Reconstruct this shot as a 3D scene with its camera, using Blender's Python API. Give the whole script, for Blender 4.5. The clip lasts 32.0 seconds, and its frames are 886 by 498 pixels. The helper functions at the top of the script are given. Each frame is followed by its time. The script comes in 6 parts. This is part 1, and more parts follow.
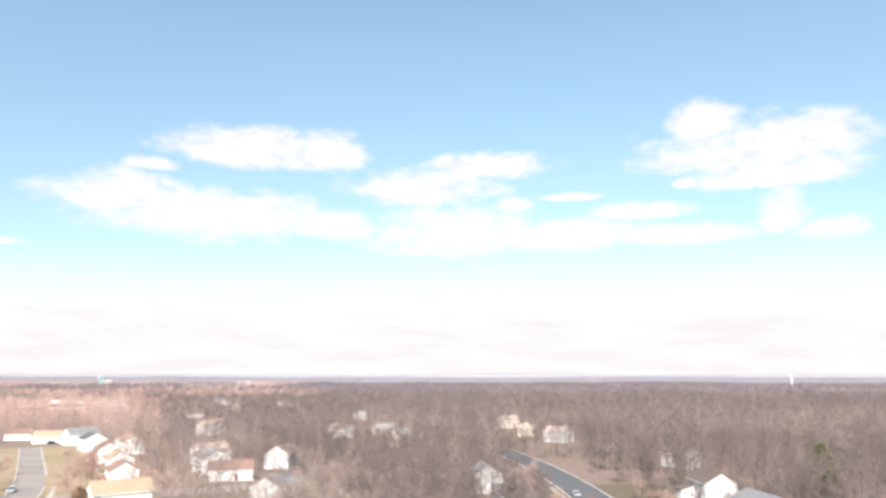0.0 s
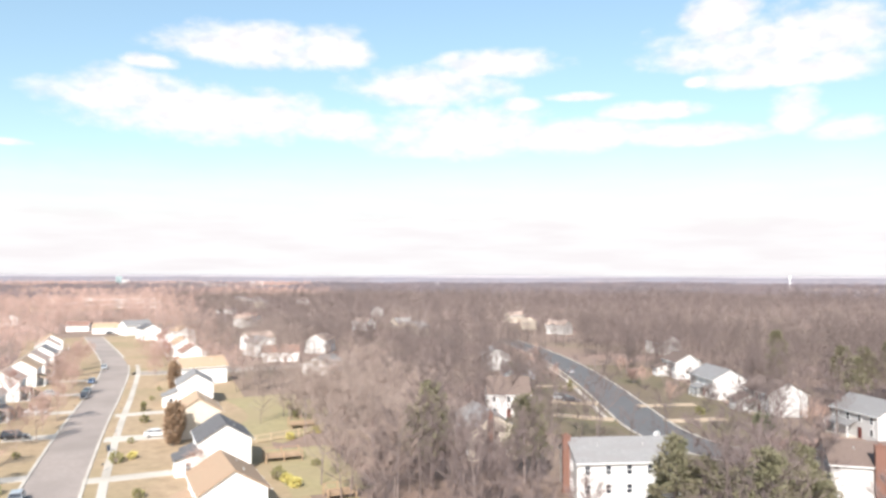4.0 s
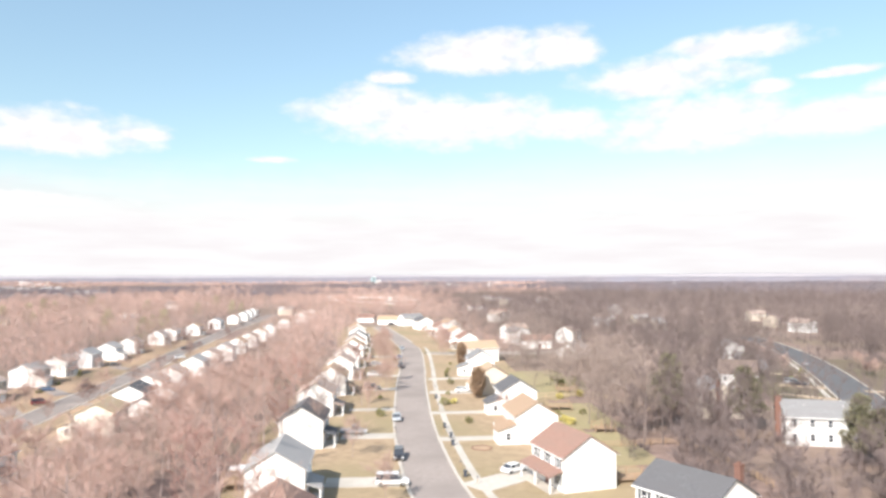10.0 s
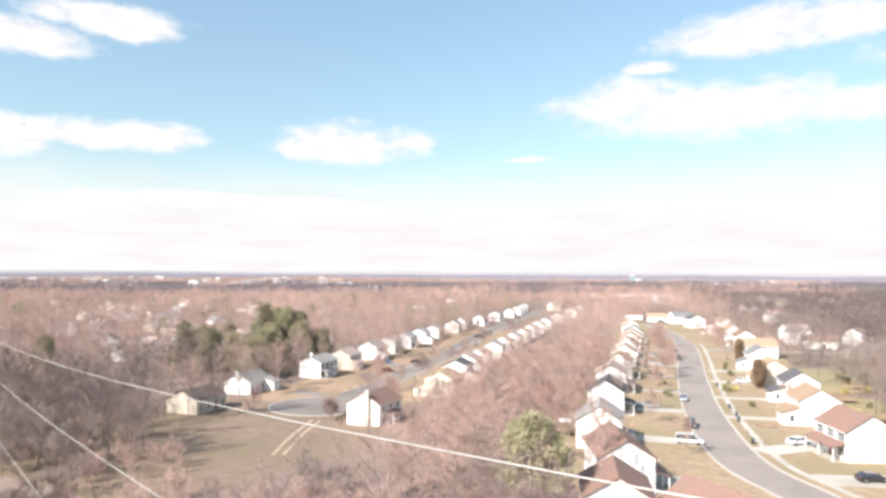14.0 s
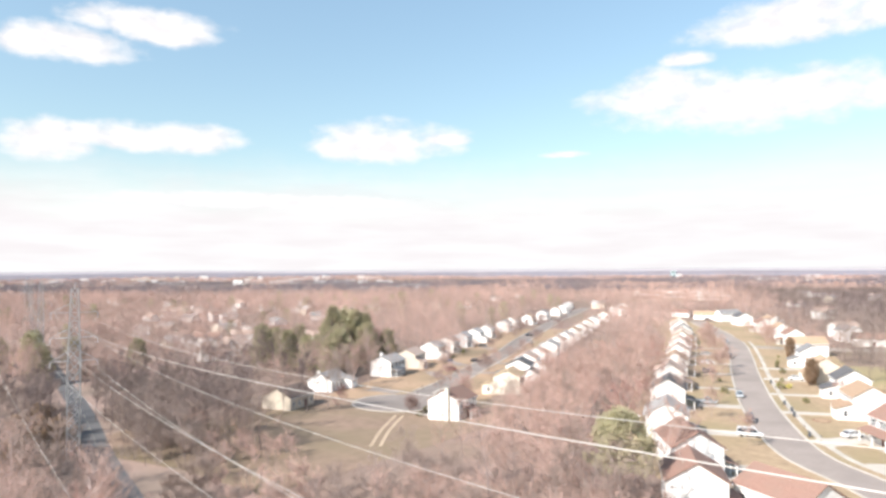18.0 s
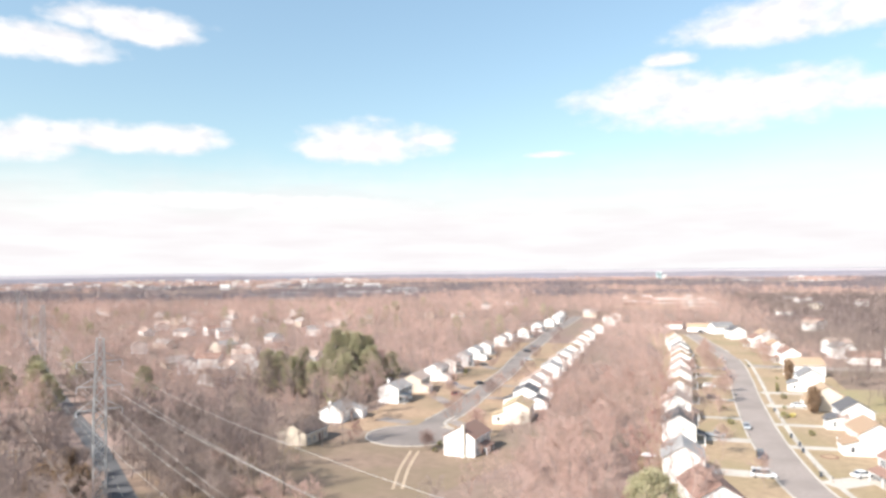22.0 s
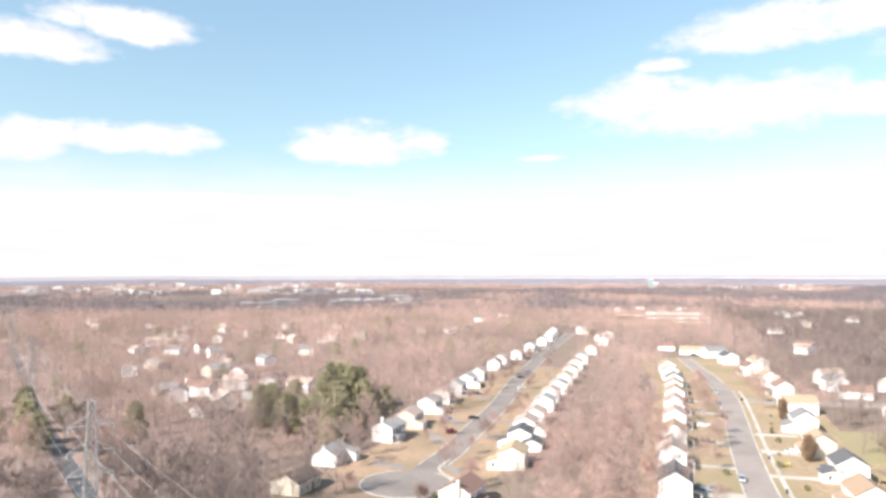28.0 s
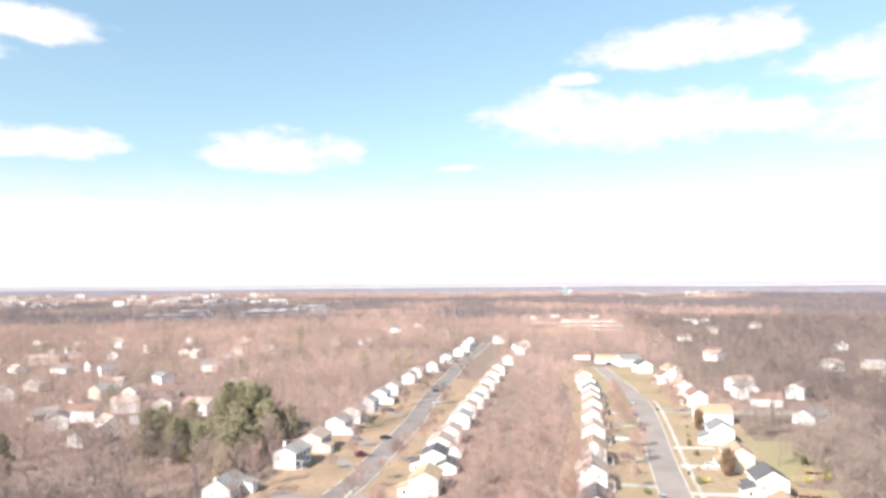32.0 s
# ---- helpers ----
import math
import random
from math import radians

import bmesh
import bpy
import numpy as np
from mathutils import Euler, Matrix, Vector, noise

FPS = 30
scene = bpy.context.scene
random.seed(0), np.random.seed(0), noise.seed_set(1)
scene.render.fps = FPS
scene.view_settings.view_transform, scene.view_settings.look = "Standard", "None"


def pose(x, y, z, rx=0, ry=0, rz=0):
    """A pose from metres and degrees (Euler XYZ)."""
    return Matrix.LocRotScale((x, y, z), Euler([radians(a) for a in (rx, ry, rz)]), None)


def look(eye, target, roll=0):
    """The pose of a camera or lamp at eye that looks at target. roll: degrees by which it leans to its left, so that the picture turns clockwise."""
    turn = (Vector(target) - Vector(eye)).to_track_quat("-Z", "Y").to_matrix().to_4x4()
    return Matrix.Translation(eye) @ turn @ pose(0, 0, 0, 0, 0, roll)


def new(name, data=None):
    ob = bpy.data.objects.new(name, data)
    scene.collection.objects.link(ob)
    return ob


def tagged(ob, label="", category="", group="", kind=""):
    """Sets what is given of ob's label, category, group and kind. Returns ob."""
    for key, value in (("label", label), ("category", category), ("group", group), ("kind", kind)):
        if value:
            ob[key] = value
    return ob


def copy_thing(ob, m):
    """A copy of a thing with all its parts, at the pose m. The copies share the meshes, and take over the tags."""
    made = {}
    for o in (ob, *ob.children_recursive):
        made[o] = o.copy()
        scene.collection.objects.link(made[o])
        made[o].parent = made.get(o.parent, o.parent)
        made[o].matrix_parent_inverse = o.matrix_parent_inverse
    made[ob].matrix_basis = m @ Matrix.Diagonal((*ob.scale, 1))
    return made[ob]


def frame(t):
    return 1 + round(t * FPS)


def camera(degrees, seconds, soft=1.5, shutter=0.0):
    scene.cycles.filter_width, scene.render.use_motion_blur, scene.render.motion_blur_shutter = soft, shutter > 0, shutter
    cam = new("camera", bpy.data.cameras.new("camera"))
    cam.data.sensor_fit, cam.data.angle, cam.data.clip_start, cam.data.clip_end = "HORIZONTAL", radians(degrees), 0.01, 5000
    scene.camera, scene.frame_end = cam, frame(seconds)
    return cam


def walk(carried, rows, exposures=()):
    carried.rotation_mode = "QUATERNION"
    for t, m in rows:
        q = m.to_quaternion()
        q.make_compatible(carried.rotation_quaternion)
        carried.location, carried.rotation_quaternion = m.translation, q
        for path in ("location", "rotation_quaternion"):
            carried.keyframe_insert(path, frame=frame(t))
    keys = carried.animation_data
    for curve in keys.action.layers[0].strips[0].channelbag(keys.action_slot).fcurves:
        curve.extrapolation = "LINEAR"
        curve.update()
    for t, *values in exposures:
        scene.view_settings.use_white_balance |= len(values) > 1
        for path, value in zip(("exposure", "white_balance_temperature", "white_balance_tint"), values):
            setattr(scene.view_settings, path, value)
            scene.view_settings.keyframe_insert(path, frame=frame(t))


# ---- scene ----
cam = camera(64.53, 32.0, soft=3.0)
# seconds, eye, heading (left of +y), tilt up, lean
PATH = [
    (0, -7.549, -8.293, 31.403, 2.046, 10.360, 0.044),
    (0.5, -7.893, -12.545, 31.393, 2.064, 9.291, 0.025),
    (1, -8.244, -16.783, 31.360, 2.163, 8.246, 0.050),
    (1.5, -8.603, -20.993, 31.277, 2.255, 7.196, 0.093),
    (2, -8.983, -25.174, 31.224, 2.311, 6.151, 0.115),
    (2.5, -9.364, -29.360, 31.200, 2.347, 5.086, 0.113),
    (3, -9.734, -33.490, 31.119, 2.417, 4.071, 0.117),
    (3.5, -10.039, -37.541, 30.929, 2.489, 3.133, 0.154),
    (4, -10.169, -41.460, 30.895, 2.512, 2.350, 0.152),
    (4.5, -10.299, -45.379, 30.861, 2.535, 2.050, 0.150),
    (5.5, -10.560, -53.217, 30.793, 2.582, 2.022, 0.145),
    (6, -10.442, -57.059, 30.846, 2.943, 2.033, 0.125),
    (6.5, -10.276, -60.826, 30.877, 4.455, 2.079, 0.089),
    (7, -10.074, -64.558, 30.888, 6.572, 2.136, 0.056),
    (7.5, -9.739, -68.287, 30.858, 8.761, 2.173, 0.051),
    (8, -9.215, -72.015, 30.904, 11.142, 2.212, 0.027),
    (8.5, -8.661, -75.878, 30.932, 13.985, 2.229, -0.041),
    (9, -8.150, -79.693, 30.964, 16.575, 2.262, -0.099),
    (9.5, -7.705, -83.247, 31.028, 18.910, 2.287, -0.142),
    (10, -7.269, -86.706, 31.065, 21.264, 2.316, -0.175),
    (10.5, -6.807, -90.193, 31.068, 23.635, 2.348, -0.195),
    (11, -6.244, -93.808, 31.083, 26.038, 2.370, -0.151),
    (11.5, -5.662, -97.516, 31.082, 28.373, 2.408, -0.086),
    (12, -4.913, -101.466, 31.068, 30.947, 2.424, 0.008),
    (12.5, -3.901, -105.606, 31.110, 33.332, 2.445, 0.081),
    (13, -2.458, -109.998, 31.151, 35.755, 2.462, 0.138),
    (13.5, -0.758, -114.641, 31.107, 39.623, 2.311, 0.227),
    (14, 0.751, -118.874, 31.111, 41.940, 2.124, 0.271),
    (14.5, 1.863, -122.508, 31.213, 43.902, 2.033, 0.300),
    (15, 2.699, -125.527, 31.303, 45.461, 2.014, 0.281),
    (15.5, 3.275, -127.900, 31.455, 46.123, 1.975, 0.239),
    (17.5, 4.326, -134.762, 33.019, 45.065, 1.829, -0.212),
    (18, 4.306, -136.052, 33.819, 44.861, 1.870, -0.319),
    (18.5, 4.100, -137.131, 34.915, 44.637, 1.913, -0.403),
    (19, 3.809, -138.130, 36.159, 44.417, 1.930, -0.451),
    (19.5, 3.449, -139.160, 37.517, 44.203, 1.818, -0.519),
    (20, 3.019, -140.220, 39.050, 44.052, 1.911, -0.566),
    (20.5, 2.607, -141.177, 40.287, 43.906, 1.859, -0.604),
    (21, 2.172, -142.027, 41.424, 43.799, 1.832, -0.607),
    (21.5, 1.670, -142.773, 42.583, 43.742, 1.882, -0.599),
    (22, 1.184, -143.388, 43.626, 43.686, 1.866, -0.602),
    (22.5, 0.740, -143.912, 44.590, 43.659, 1.854, -0.607),
    (23, 0.328, -144.348, 45.557, 43.700, 1.869, -0.634),
    (23.5, 0.075, -144.610, 46.538, 43.686, 1.896, -0.556),
    (24, -0.089, -144.681, 47.523, 43.614, 1.891, -0.481),
    (24.5, -0.163, -144.644, 48.537, 43.527, 1.872, -0.410),
    (26.5, 0.037, -144.428, 52.924, 43.234, 1.789, -0.274),
    (27, 0.105, -144.338, 54.236, 43.187, 1.871, -0.201),
    (27.5, 0.053, -144.090, 55.651, 43.024, 2.172, -0.113),
    (28, -0.184, -143.565, 56.322, 43.033, 2.089, -0.126),
    (28.5, -0.687, -142.598, 56.566, 42.968, 2.284, -0.126),
    (29, -1.375, -141.363, 56.468, 42.887, 2.426, -0.143),
    (29.5, -2.177, -140.003, 56.306, 42.807, 2.561, -0.215),
    (30, -3.076, -138.533, 56.186, 42.731, 2.672, -0.279),
    (30.5, -4.148, -136.882, 56.165, 42.588, 2.758, -0.337),
    (31, -5.399, -134.917, 56.285, 41.294, 2.791, -0.405),
    (31.5, -6.876, -132.616, 56.561, 39.336, 2.776, -0.458),
    (32, -8.486, -130.032, 57.022, 36.352, 2.770, -0.469),
]
walk(cam, [(t, pose(x, y, z, 0, 0, yaw) @ pose(0, 0, 0, 90 + up) @ pose(0, 0, 0, 0, 0, lean)) for t, x, y, z, yaw, up, lean in PATH],
     [(0.0, 1.05), (24.0, 1.05), (28.0, 1.05 + 0.07), (32.0, 1.05 + 0.09)])

# ---- light ----
SUN_AZ, SUN_EL = radians(188), radians(38)      # azimuth clockwise from +y
sun_way = Vector((math.sin(SUN_AZ) * math.cos(SUN_EL), math.cos(SUN_AZ) * math.cos(SUN_EL), math.sin(SUN_EL)))
sun = new("sun", bpy.data.lights.new("sun", "SUN"))
sun.data.energy, sun.data.angle, sun.data.color = 4.2, radians(0.6), (1.0, 0.95, 0.90)
sun.matrix_world = look((0, 0, 300), Vector((0, 0, 300)) - sun_way)


# clouds: heading (degrees right of +y), height above the horizon, half width, half height
CLOUDS_NORTH = [
    (-18.2, 17.6, 6.0, 1.9), (-11.5, 17.8, 3.0, 1.8), (-27.2, 13.3, 5.5, 1.9), (-20.3, 12.2, 8.8, 2.5), (-11.5, 12.0, 5.1, 1.4), (2.4, 16.9, 5.1, 1.2),
    (-3.6, 15.0, 6.0, 1.8), (-0.8, 11.4, 7.8, 2.4), (7.9, 11.1, 6.0, 1.6), (14.0, 12.9, 3.9, 0.8), (16.9, 10.8, 6.0, 0.9), (22.9, 16.8, 8.1, 2.4),
    (19.4, 19.0, 2.8, 1.8), (24.4, 14.8, 6.0, 1.2), (24.3, 11.9, 1.8, 1.8), (27.5, 10.4, 2.3, 1.0), (3.8, 13.8, 1.6, 0.6), (8.6, 14.3, 2.3, 0.4),
]
CLOUDS_AROUND = [
    (17.4, 14.8, 0.9, 0.5), (-25.3, 15.9, 1.8, 0.6), (-49.6, 10.3, 5.5, 1.9), (-45.2, 10.6, 2.3, 0.6), (-65.9, 10.1, 4.6, 1.2), (-35.0, 9.3, 1.8, 0.3),
    (-66.4, 18.0, 4.2, 1.4), (-59.1, 5.6, 11.5, 0.6), (-73.4, 15.9, 4.4, 1.5), (-67.4, 18.2, 5.1, 1.2), (-74.4, 9.3, 3.2, 1.8), (-67.8, 10.0, 6.0, 1.3),
    (-58.8, 5.6, 10.6, 0.7), (62.0, 14.0, 12.0, 3.0), (95.0, 12.0, 14.0, 3.0), (130.0, 18.0, 16.0, 4.0), (-115.0, 14.0, 14.0, 3.0), (-150.0, 20.0, 16.0, 4.0),
]
CLOUDS = CLOUDS_NORTH + CLOUDS_AROUND


def make_world():
    w = bpy.data.worlds.new("sky")
    scene.world = w
    w.use_nodes = True
    n, l = w.node_tree.nodes, w.node_tree.links
    n.clear()

    def mathn(op, a, b=None, c=None, clamp=False):
        m = n.new("ShaderNodeMath")
        m.operation, m.use_clamp = op, clamp
        for i, v in enumerate((a, b, c)):
            if v is None:
                continue
            if isinstance(v, (int, float)):
                m.inputs[i].default_value = v
            else:
                l.new(v, m.inputs[i])
        return m.outputs[0]

    def mix(fac, a, b):
        m = n.new("ShaderNodeMix")
        m.data_type = "RGBA"
        for s, v in ((m.inputs[0], fac), (m.inputs[6], a), (m.inputs[7], b)):
            if isinstance(v, tuple):
                s.default_value = v
            else:
                l.new(v, s)
        return m.outputs[2]

    sky = n.new("ShaderNodeTexSky")
    sky.sky_type, sky.sun_disc = "NISHITA", False
    sky.sun_elevation, sky.sun_rotation = SUN_EL, SUN_AZ
    sky.altitude, sky.air_density, sky.dust_density, sky.ozone_density = 80, 1.0, 1.0, 1.0
    tc = n.new("ShaderNodeTexCoord")
    sep = n.new("ShaderNodeSeparateXYZ")
    l.new(tc.outputs["Generated"], sep.inputs[0])
    az = mathn("MULTIPLY", mathn("ARCTAN2", sep.outputs[0], sep.outputs[1]), 57.2958)
    el = mathn("MULTIPLY", mathn("ARCSINE", sep.outputs[2]), 57.2958)
    comb = n.new("ShaderNodeCombineXYZ")
    l.new(az, comb.inputs[0])
    l.new(mathn("MULTIPLY", el, 1.9), comb.inputs[1])
    big = n.new("ShaderNodeTexNoise")
    big.inputs["Scale"].default_value, big.inputs["Detail"].default_value, big.inputs["Roughness"].default_value = 0.2, 9, 0.62
    l.new(comb.outputs[0], big.inputs["Vector"])
    wisp = n.new("ShaderNodeTexNoise")
    wisp.inputs["Scale"].default_value, wisp.inputs["Detail"].default_value = 0.6, 6
    l.new(comb.outputs[0], wisp.inputs["Vector"])
    field = None
    for a, e, hw, hh in CLOUDS:
        dx = mathn("MULTIPLY", mathn("SUBTRACT", az, a), 1 / hw)
        de = mathn("SUBTRACT", el, e)
        # flat undersides, heaped tops
        dy = mathn("MAXIMUM", mathn("MULTIPLY", de, 1 / hh), mathn("MULTIPLY", de, -1.5 / hh))
        f = mathn("SUBTRACT", 1.0, mathn("ADD", mathn("MULTIPLY", dx, dx), mathn("MULTIPLY", dy, dy)))
        field = f if field is None else mathn("MAXIMUM", field, f)
    field = mathn("MAXIMUM", field, -1.6)
    shape = mathn("ADD", field, mathn("MULTIPLY", mathn("SUBTRACT", big.outputs["Fac"], 0.5), 3.6))
    shape = mathn("ADD", shape, mathn("MULTIPLY", mathn("SUBTRACT", wisp.outputs["Fac"], 0.5), 1.3))
    ramp = n.new("ShaderNodeMapRange")
    ramp.interpolation_type = "SMOOTHSTEP"
    ramp.inputs["From Min"].default_value, ramp.inputs["From Max"].default_value = -0.7, 0.95
    l.new(shape, ramp.inputs["Value"])
    cover = ramp.outputs["Result"]
    haze = n.new("ShaderNodeMapRange")
    haze.interpolation_type = "SMOOTHSTEP"
    haze.inputs["From Min"].default_value, haze.inputs["From Max"].default_value = 10.0, 3.6
    l.new(mathn("ADD", el, mathn("MULTIPLY", mathn("SUBTRACT", big.outputs["Fac"], 0.5), 3.0)), haze.inputs["Value"])
    scaled = n.new("ShaderNodeVectorMath")
    scaled.operation = "MULTIPLY"
    scaled.inputs[1].default_value = (1.52, 1.52, 1.32)
    l.new(sky.outputs[0], scaled.inputs[0])
    thin = n.new("ShaderNodeMapRange")
    thin.inputs["From Min"].default_value, thin.inputs["From Max"].default_value = 6.0, 26.0
    thin.inputs["To Min"].default_value, thin.inputs["To Max"].default_value = 0.66, 0.88
    l.new(el, thin.inputs["Value"])
    clear = n.new("ShaderNodeVectorMath")
    clear.operation = "SCALE"
    l.new(scaled.outputs[0], clear.inputs[0])
    l.new(thin.outputs["Result"], clear.inputs["Scale"])
    # thin streaks in the haze, greyer undersides in the clouds
    flat = n.new("ShaderNodeCombineXYZ")
    l.new(mathn("MULTIPLY", az, 0.12), flat.inputs[0])
    l.new(mathn("MULTIPLY", el, 0.9), flat.inputs[1])
    streak = n.new("ShaderNodeTexNoise")
    streak.inputs["Scale"].default_value, streak.inputs["Detail"].default_value = 1.0, 5
    l.new(flat.outputs[0], streak.inputs["Vector"])
    thick = n.new("ShaderNodeMapRange")
    thick.inputs["From Min"].default_value, thick.inputs["From Max"].default_value = 0.38, 0.62
    l.new(streak.outputs["Fac"], thick.inputs["Value"])
    col = mix(haze.outputs["Result"], clear.outputs[0], mix(thick.outputs["Result"], (4.7, 4.5, 4.58, 1), (5.0, 4.95, 5.0, 1)))
    grey = n.new("ShaderNodeMapRange")
    grey.inputs["From Min"].default_value, grey.inputs["From Max"].default_value = 0.36, 0.56
    l.new(wisp.outputs["Fac"], grey.inputs["Value"])
    col = mix(cover, col, mix(grey.outputs["Result"], (4.85, 4.7, 4.78, 1), (5.3, 5.2, 5.25, 1)))
    bg = n.new("ShaderNodeBackground")
    l.new(col, bg.inputs[0])
    bg.inputs[1].default_value = 0.1
    out = n.new("ShaderNodeOutputWorld")
    l.new(bg.outputs[0], out.inputs[0])


make_world()

# ---- materials ----
def material(name, rough=0.8, metal=0.0, spec=0.3):
    m = bpy.data.materials.new(name)
    m.use_nodes = True
    b = m.node_tree.nodes["Principled BSDF"]
    b.inputs["Roughness"].default_value, b.inputs["Metallic"].default_value, b.inputs["Specular IOR Level"].default_value = rough, metal, spec
    return m, m.node_tree.nodes, m.node_tree.links, b


def varied(name, a, b, scale=1.0, detail=4, rough=0.8, bump=0.0, c=None, big=0.05, metal=0.0, stretch=(1, 1, 1), per_object=0.0, spec=0.3, space="Object"):
    """Two tones in fine grain, a third in large stains, a little relief."""
    m, n, l, p = material(name, rough, metal, spec)
    tc = n.new("ShaderNodeTexCoord")
    mp = n.new("ShaderNodeMapping")
    mp.inputs["Scale"].default_value = stretch
    if space == "World":
        geo = n.new("ShaderNodeNewGeometry")
        l.new(geo.outputs["Position"], mp.inputs[0])
    else:
        l.new(tc.outputs["Object"], mp.inputs[0])
    fine = n.new("ShaderNodeTexNoise")
    fine.inputs["Scale"].default_value, fine.inputs["Detail"].default_value, fine.inputs["Roughness"].default_value = scale, detail, 0.65
    l.new(mp.outputs[0], fine.inputs["Vector"])
    ramp = n.new("ShaderNodeValToRGB")
    ramp.color_ramp.elements[0].position, ramp.color_ramp.elements[1].position = 0.32, 0.68
    ramp.color_ramp.elements[0].color, ramp.color_ramp.elements[1].color = (*a, 1), (*b, 1)
    l.new(fine.outputs["Fac"], ramp.inputs[0])
    col = ramp.outputs[0]
    if c:
        stain = n.new("ShaderNodeTexNoise")
        stain.inputs["Scale"].default_value, stain.inputs["Detail"].default_value = big, 3
        l.new(mp.outputs[0], stain.inputs["Vector"])
        r2 = n.new("ShaderNodeMapRange")
        r2.inputs["From Min"].default_value, r2.inputs["From Max"].default_value = 0.42, 0.66
        l.new(stain.outputs["Fac"], r2.inputs["Value"])
        mx = n.new("ShaderNodeMix")
        mx.data_type = "RGBA"
        mx.inputs[7].default_value = (*c, 1)
        l.new(r2.outputs[0], mx.inputs[0])
        l.new(col, mx.inputs[6])
        col = mx.outputs[2]
    if per_object:
        info = n.new("ShaderNodeObjectInfo")
        hsv = n.new("ShaderNodeHueSaturation")
        r3 = n.new("ShaderNodeMapRange")
        r3.inputs["To Min"].default_value, r3.inputs["To Max"].default_value = 1 - per_object, 1 + per_object
        l.new(info.outputs["Random"], r3.inputs["Value"])
        l.new(r3.outputs[0], hsv.inputs["Value"])
        l.new(col, hsv.inputs["Color"])
        col = hsv.outputs[0]
    l.new(col, p.inputs["Base Color"])
    if bump:
        bp = n.new("ShaderNodeBump")
        bp.inputs["Strength"].default_value, bp.inputs["Distance"].default_value = 0.6, bump
        l.new(fine.outputs["Fac"], bp.inputs["Height"])
        l.new(bp.outputs[0], p.inputs["Normal"])
    return m


def siding(name, a, b):
    """Lapped boards: shallow steps every 20 cm up the wall, with light weathering."""
    m, n, l, p = material(name, 0.6)
    tc = n.new("ShaderNodeTexCoord")
    sep = n.new("ShaderNodeSeparateXYZ")
    l.new(tc.outputs["Object"], sep.inputs[0])
    fr = n.new("ShaderNodeMath")
    fr.operation = "FRACT"
    mul = n.new("ShaderNodeMath")
    mul.operation = "MULTIPLY"
    mul.inputs[1].default_value = 5.0
    l.new(sep.outputs[2], mul.inputs[0])
    l.new(mul.outputs[0], fr.inputs[0])
    bp = n.new("ShaderNodeBump")
    bp.inputs["Strength"].default_value, bp.inputs["Distance"].default_value = 0.5, 0.02
    l.new(fr.outputs[0], bp.inputs["Height"])
    l.new(bp.outputs[0], p.inputs["Normal"])
    ns = n.new("ShaderNodeTexNoise")
    ns.inputs["Scale"].default_value, ns.inputs["Detail"].default_value = 0.9, 5
    l.new(tc.outputs["Object"], ns.inputs["Vector"])
    ramp = n.new("ShaderNodeValToRGB")
    ramp.color_ramp.elements[0].color, ramp.color_ramp.elements[1].color = (*a, 1), (*b, 1)
    l.new(ns.outputs["Fac"], ramp.inputs[0])
    l.new(ramp.outputs[0], p.inputs["Base Color"])
    return m


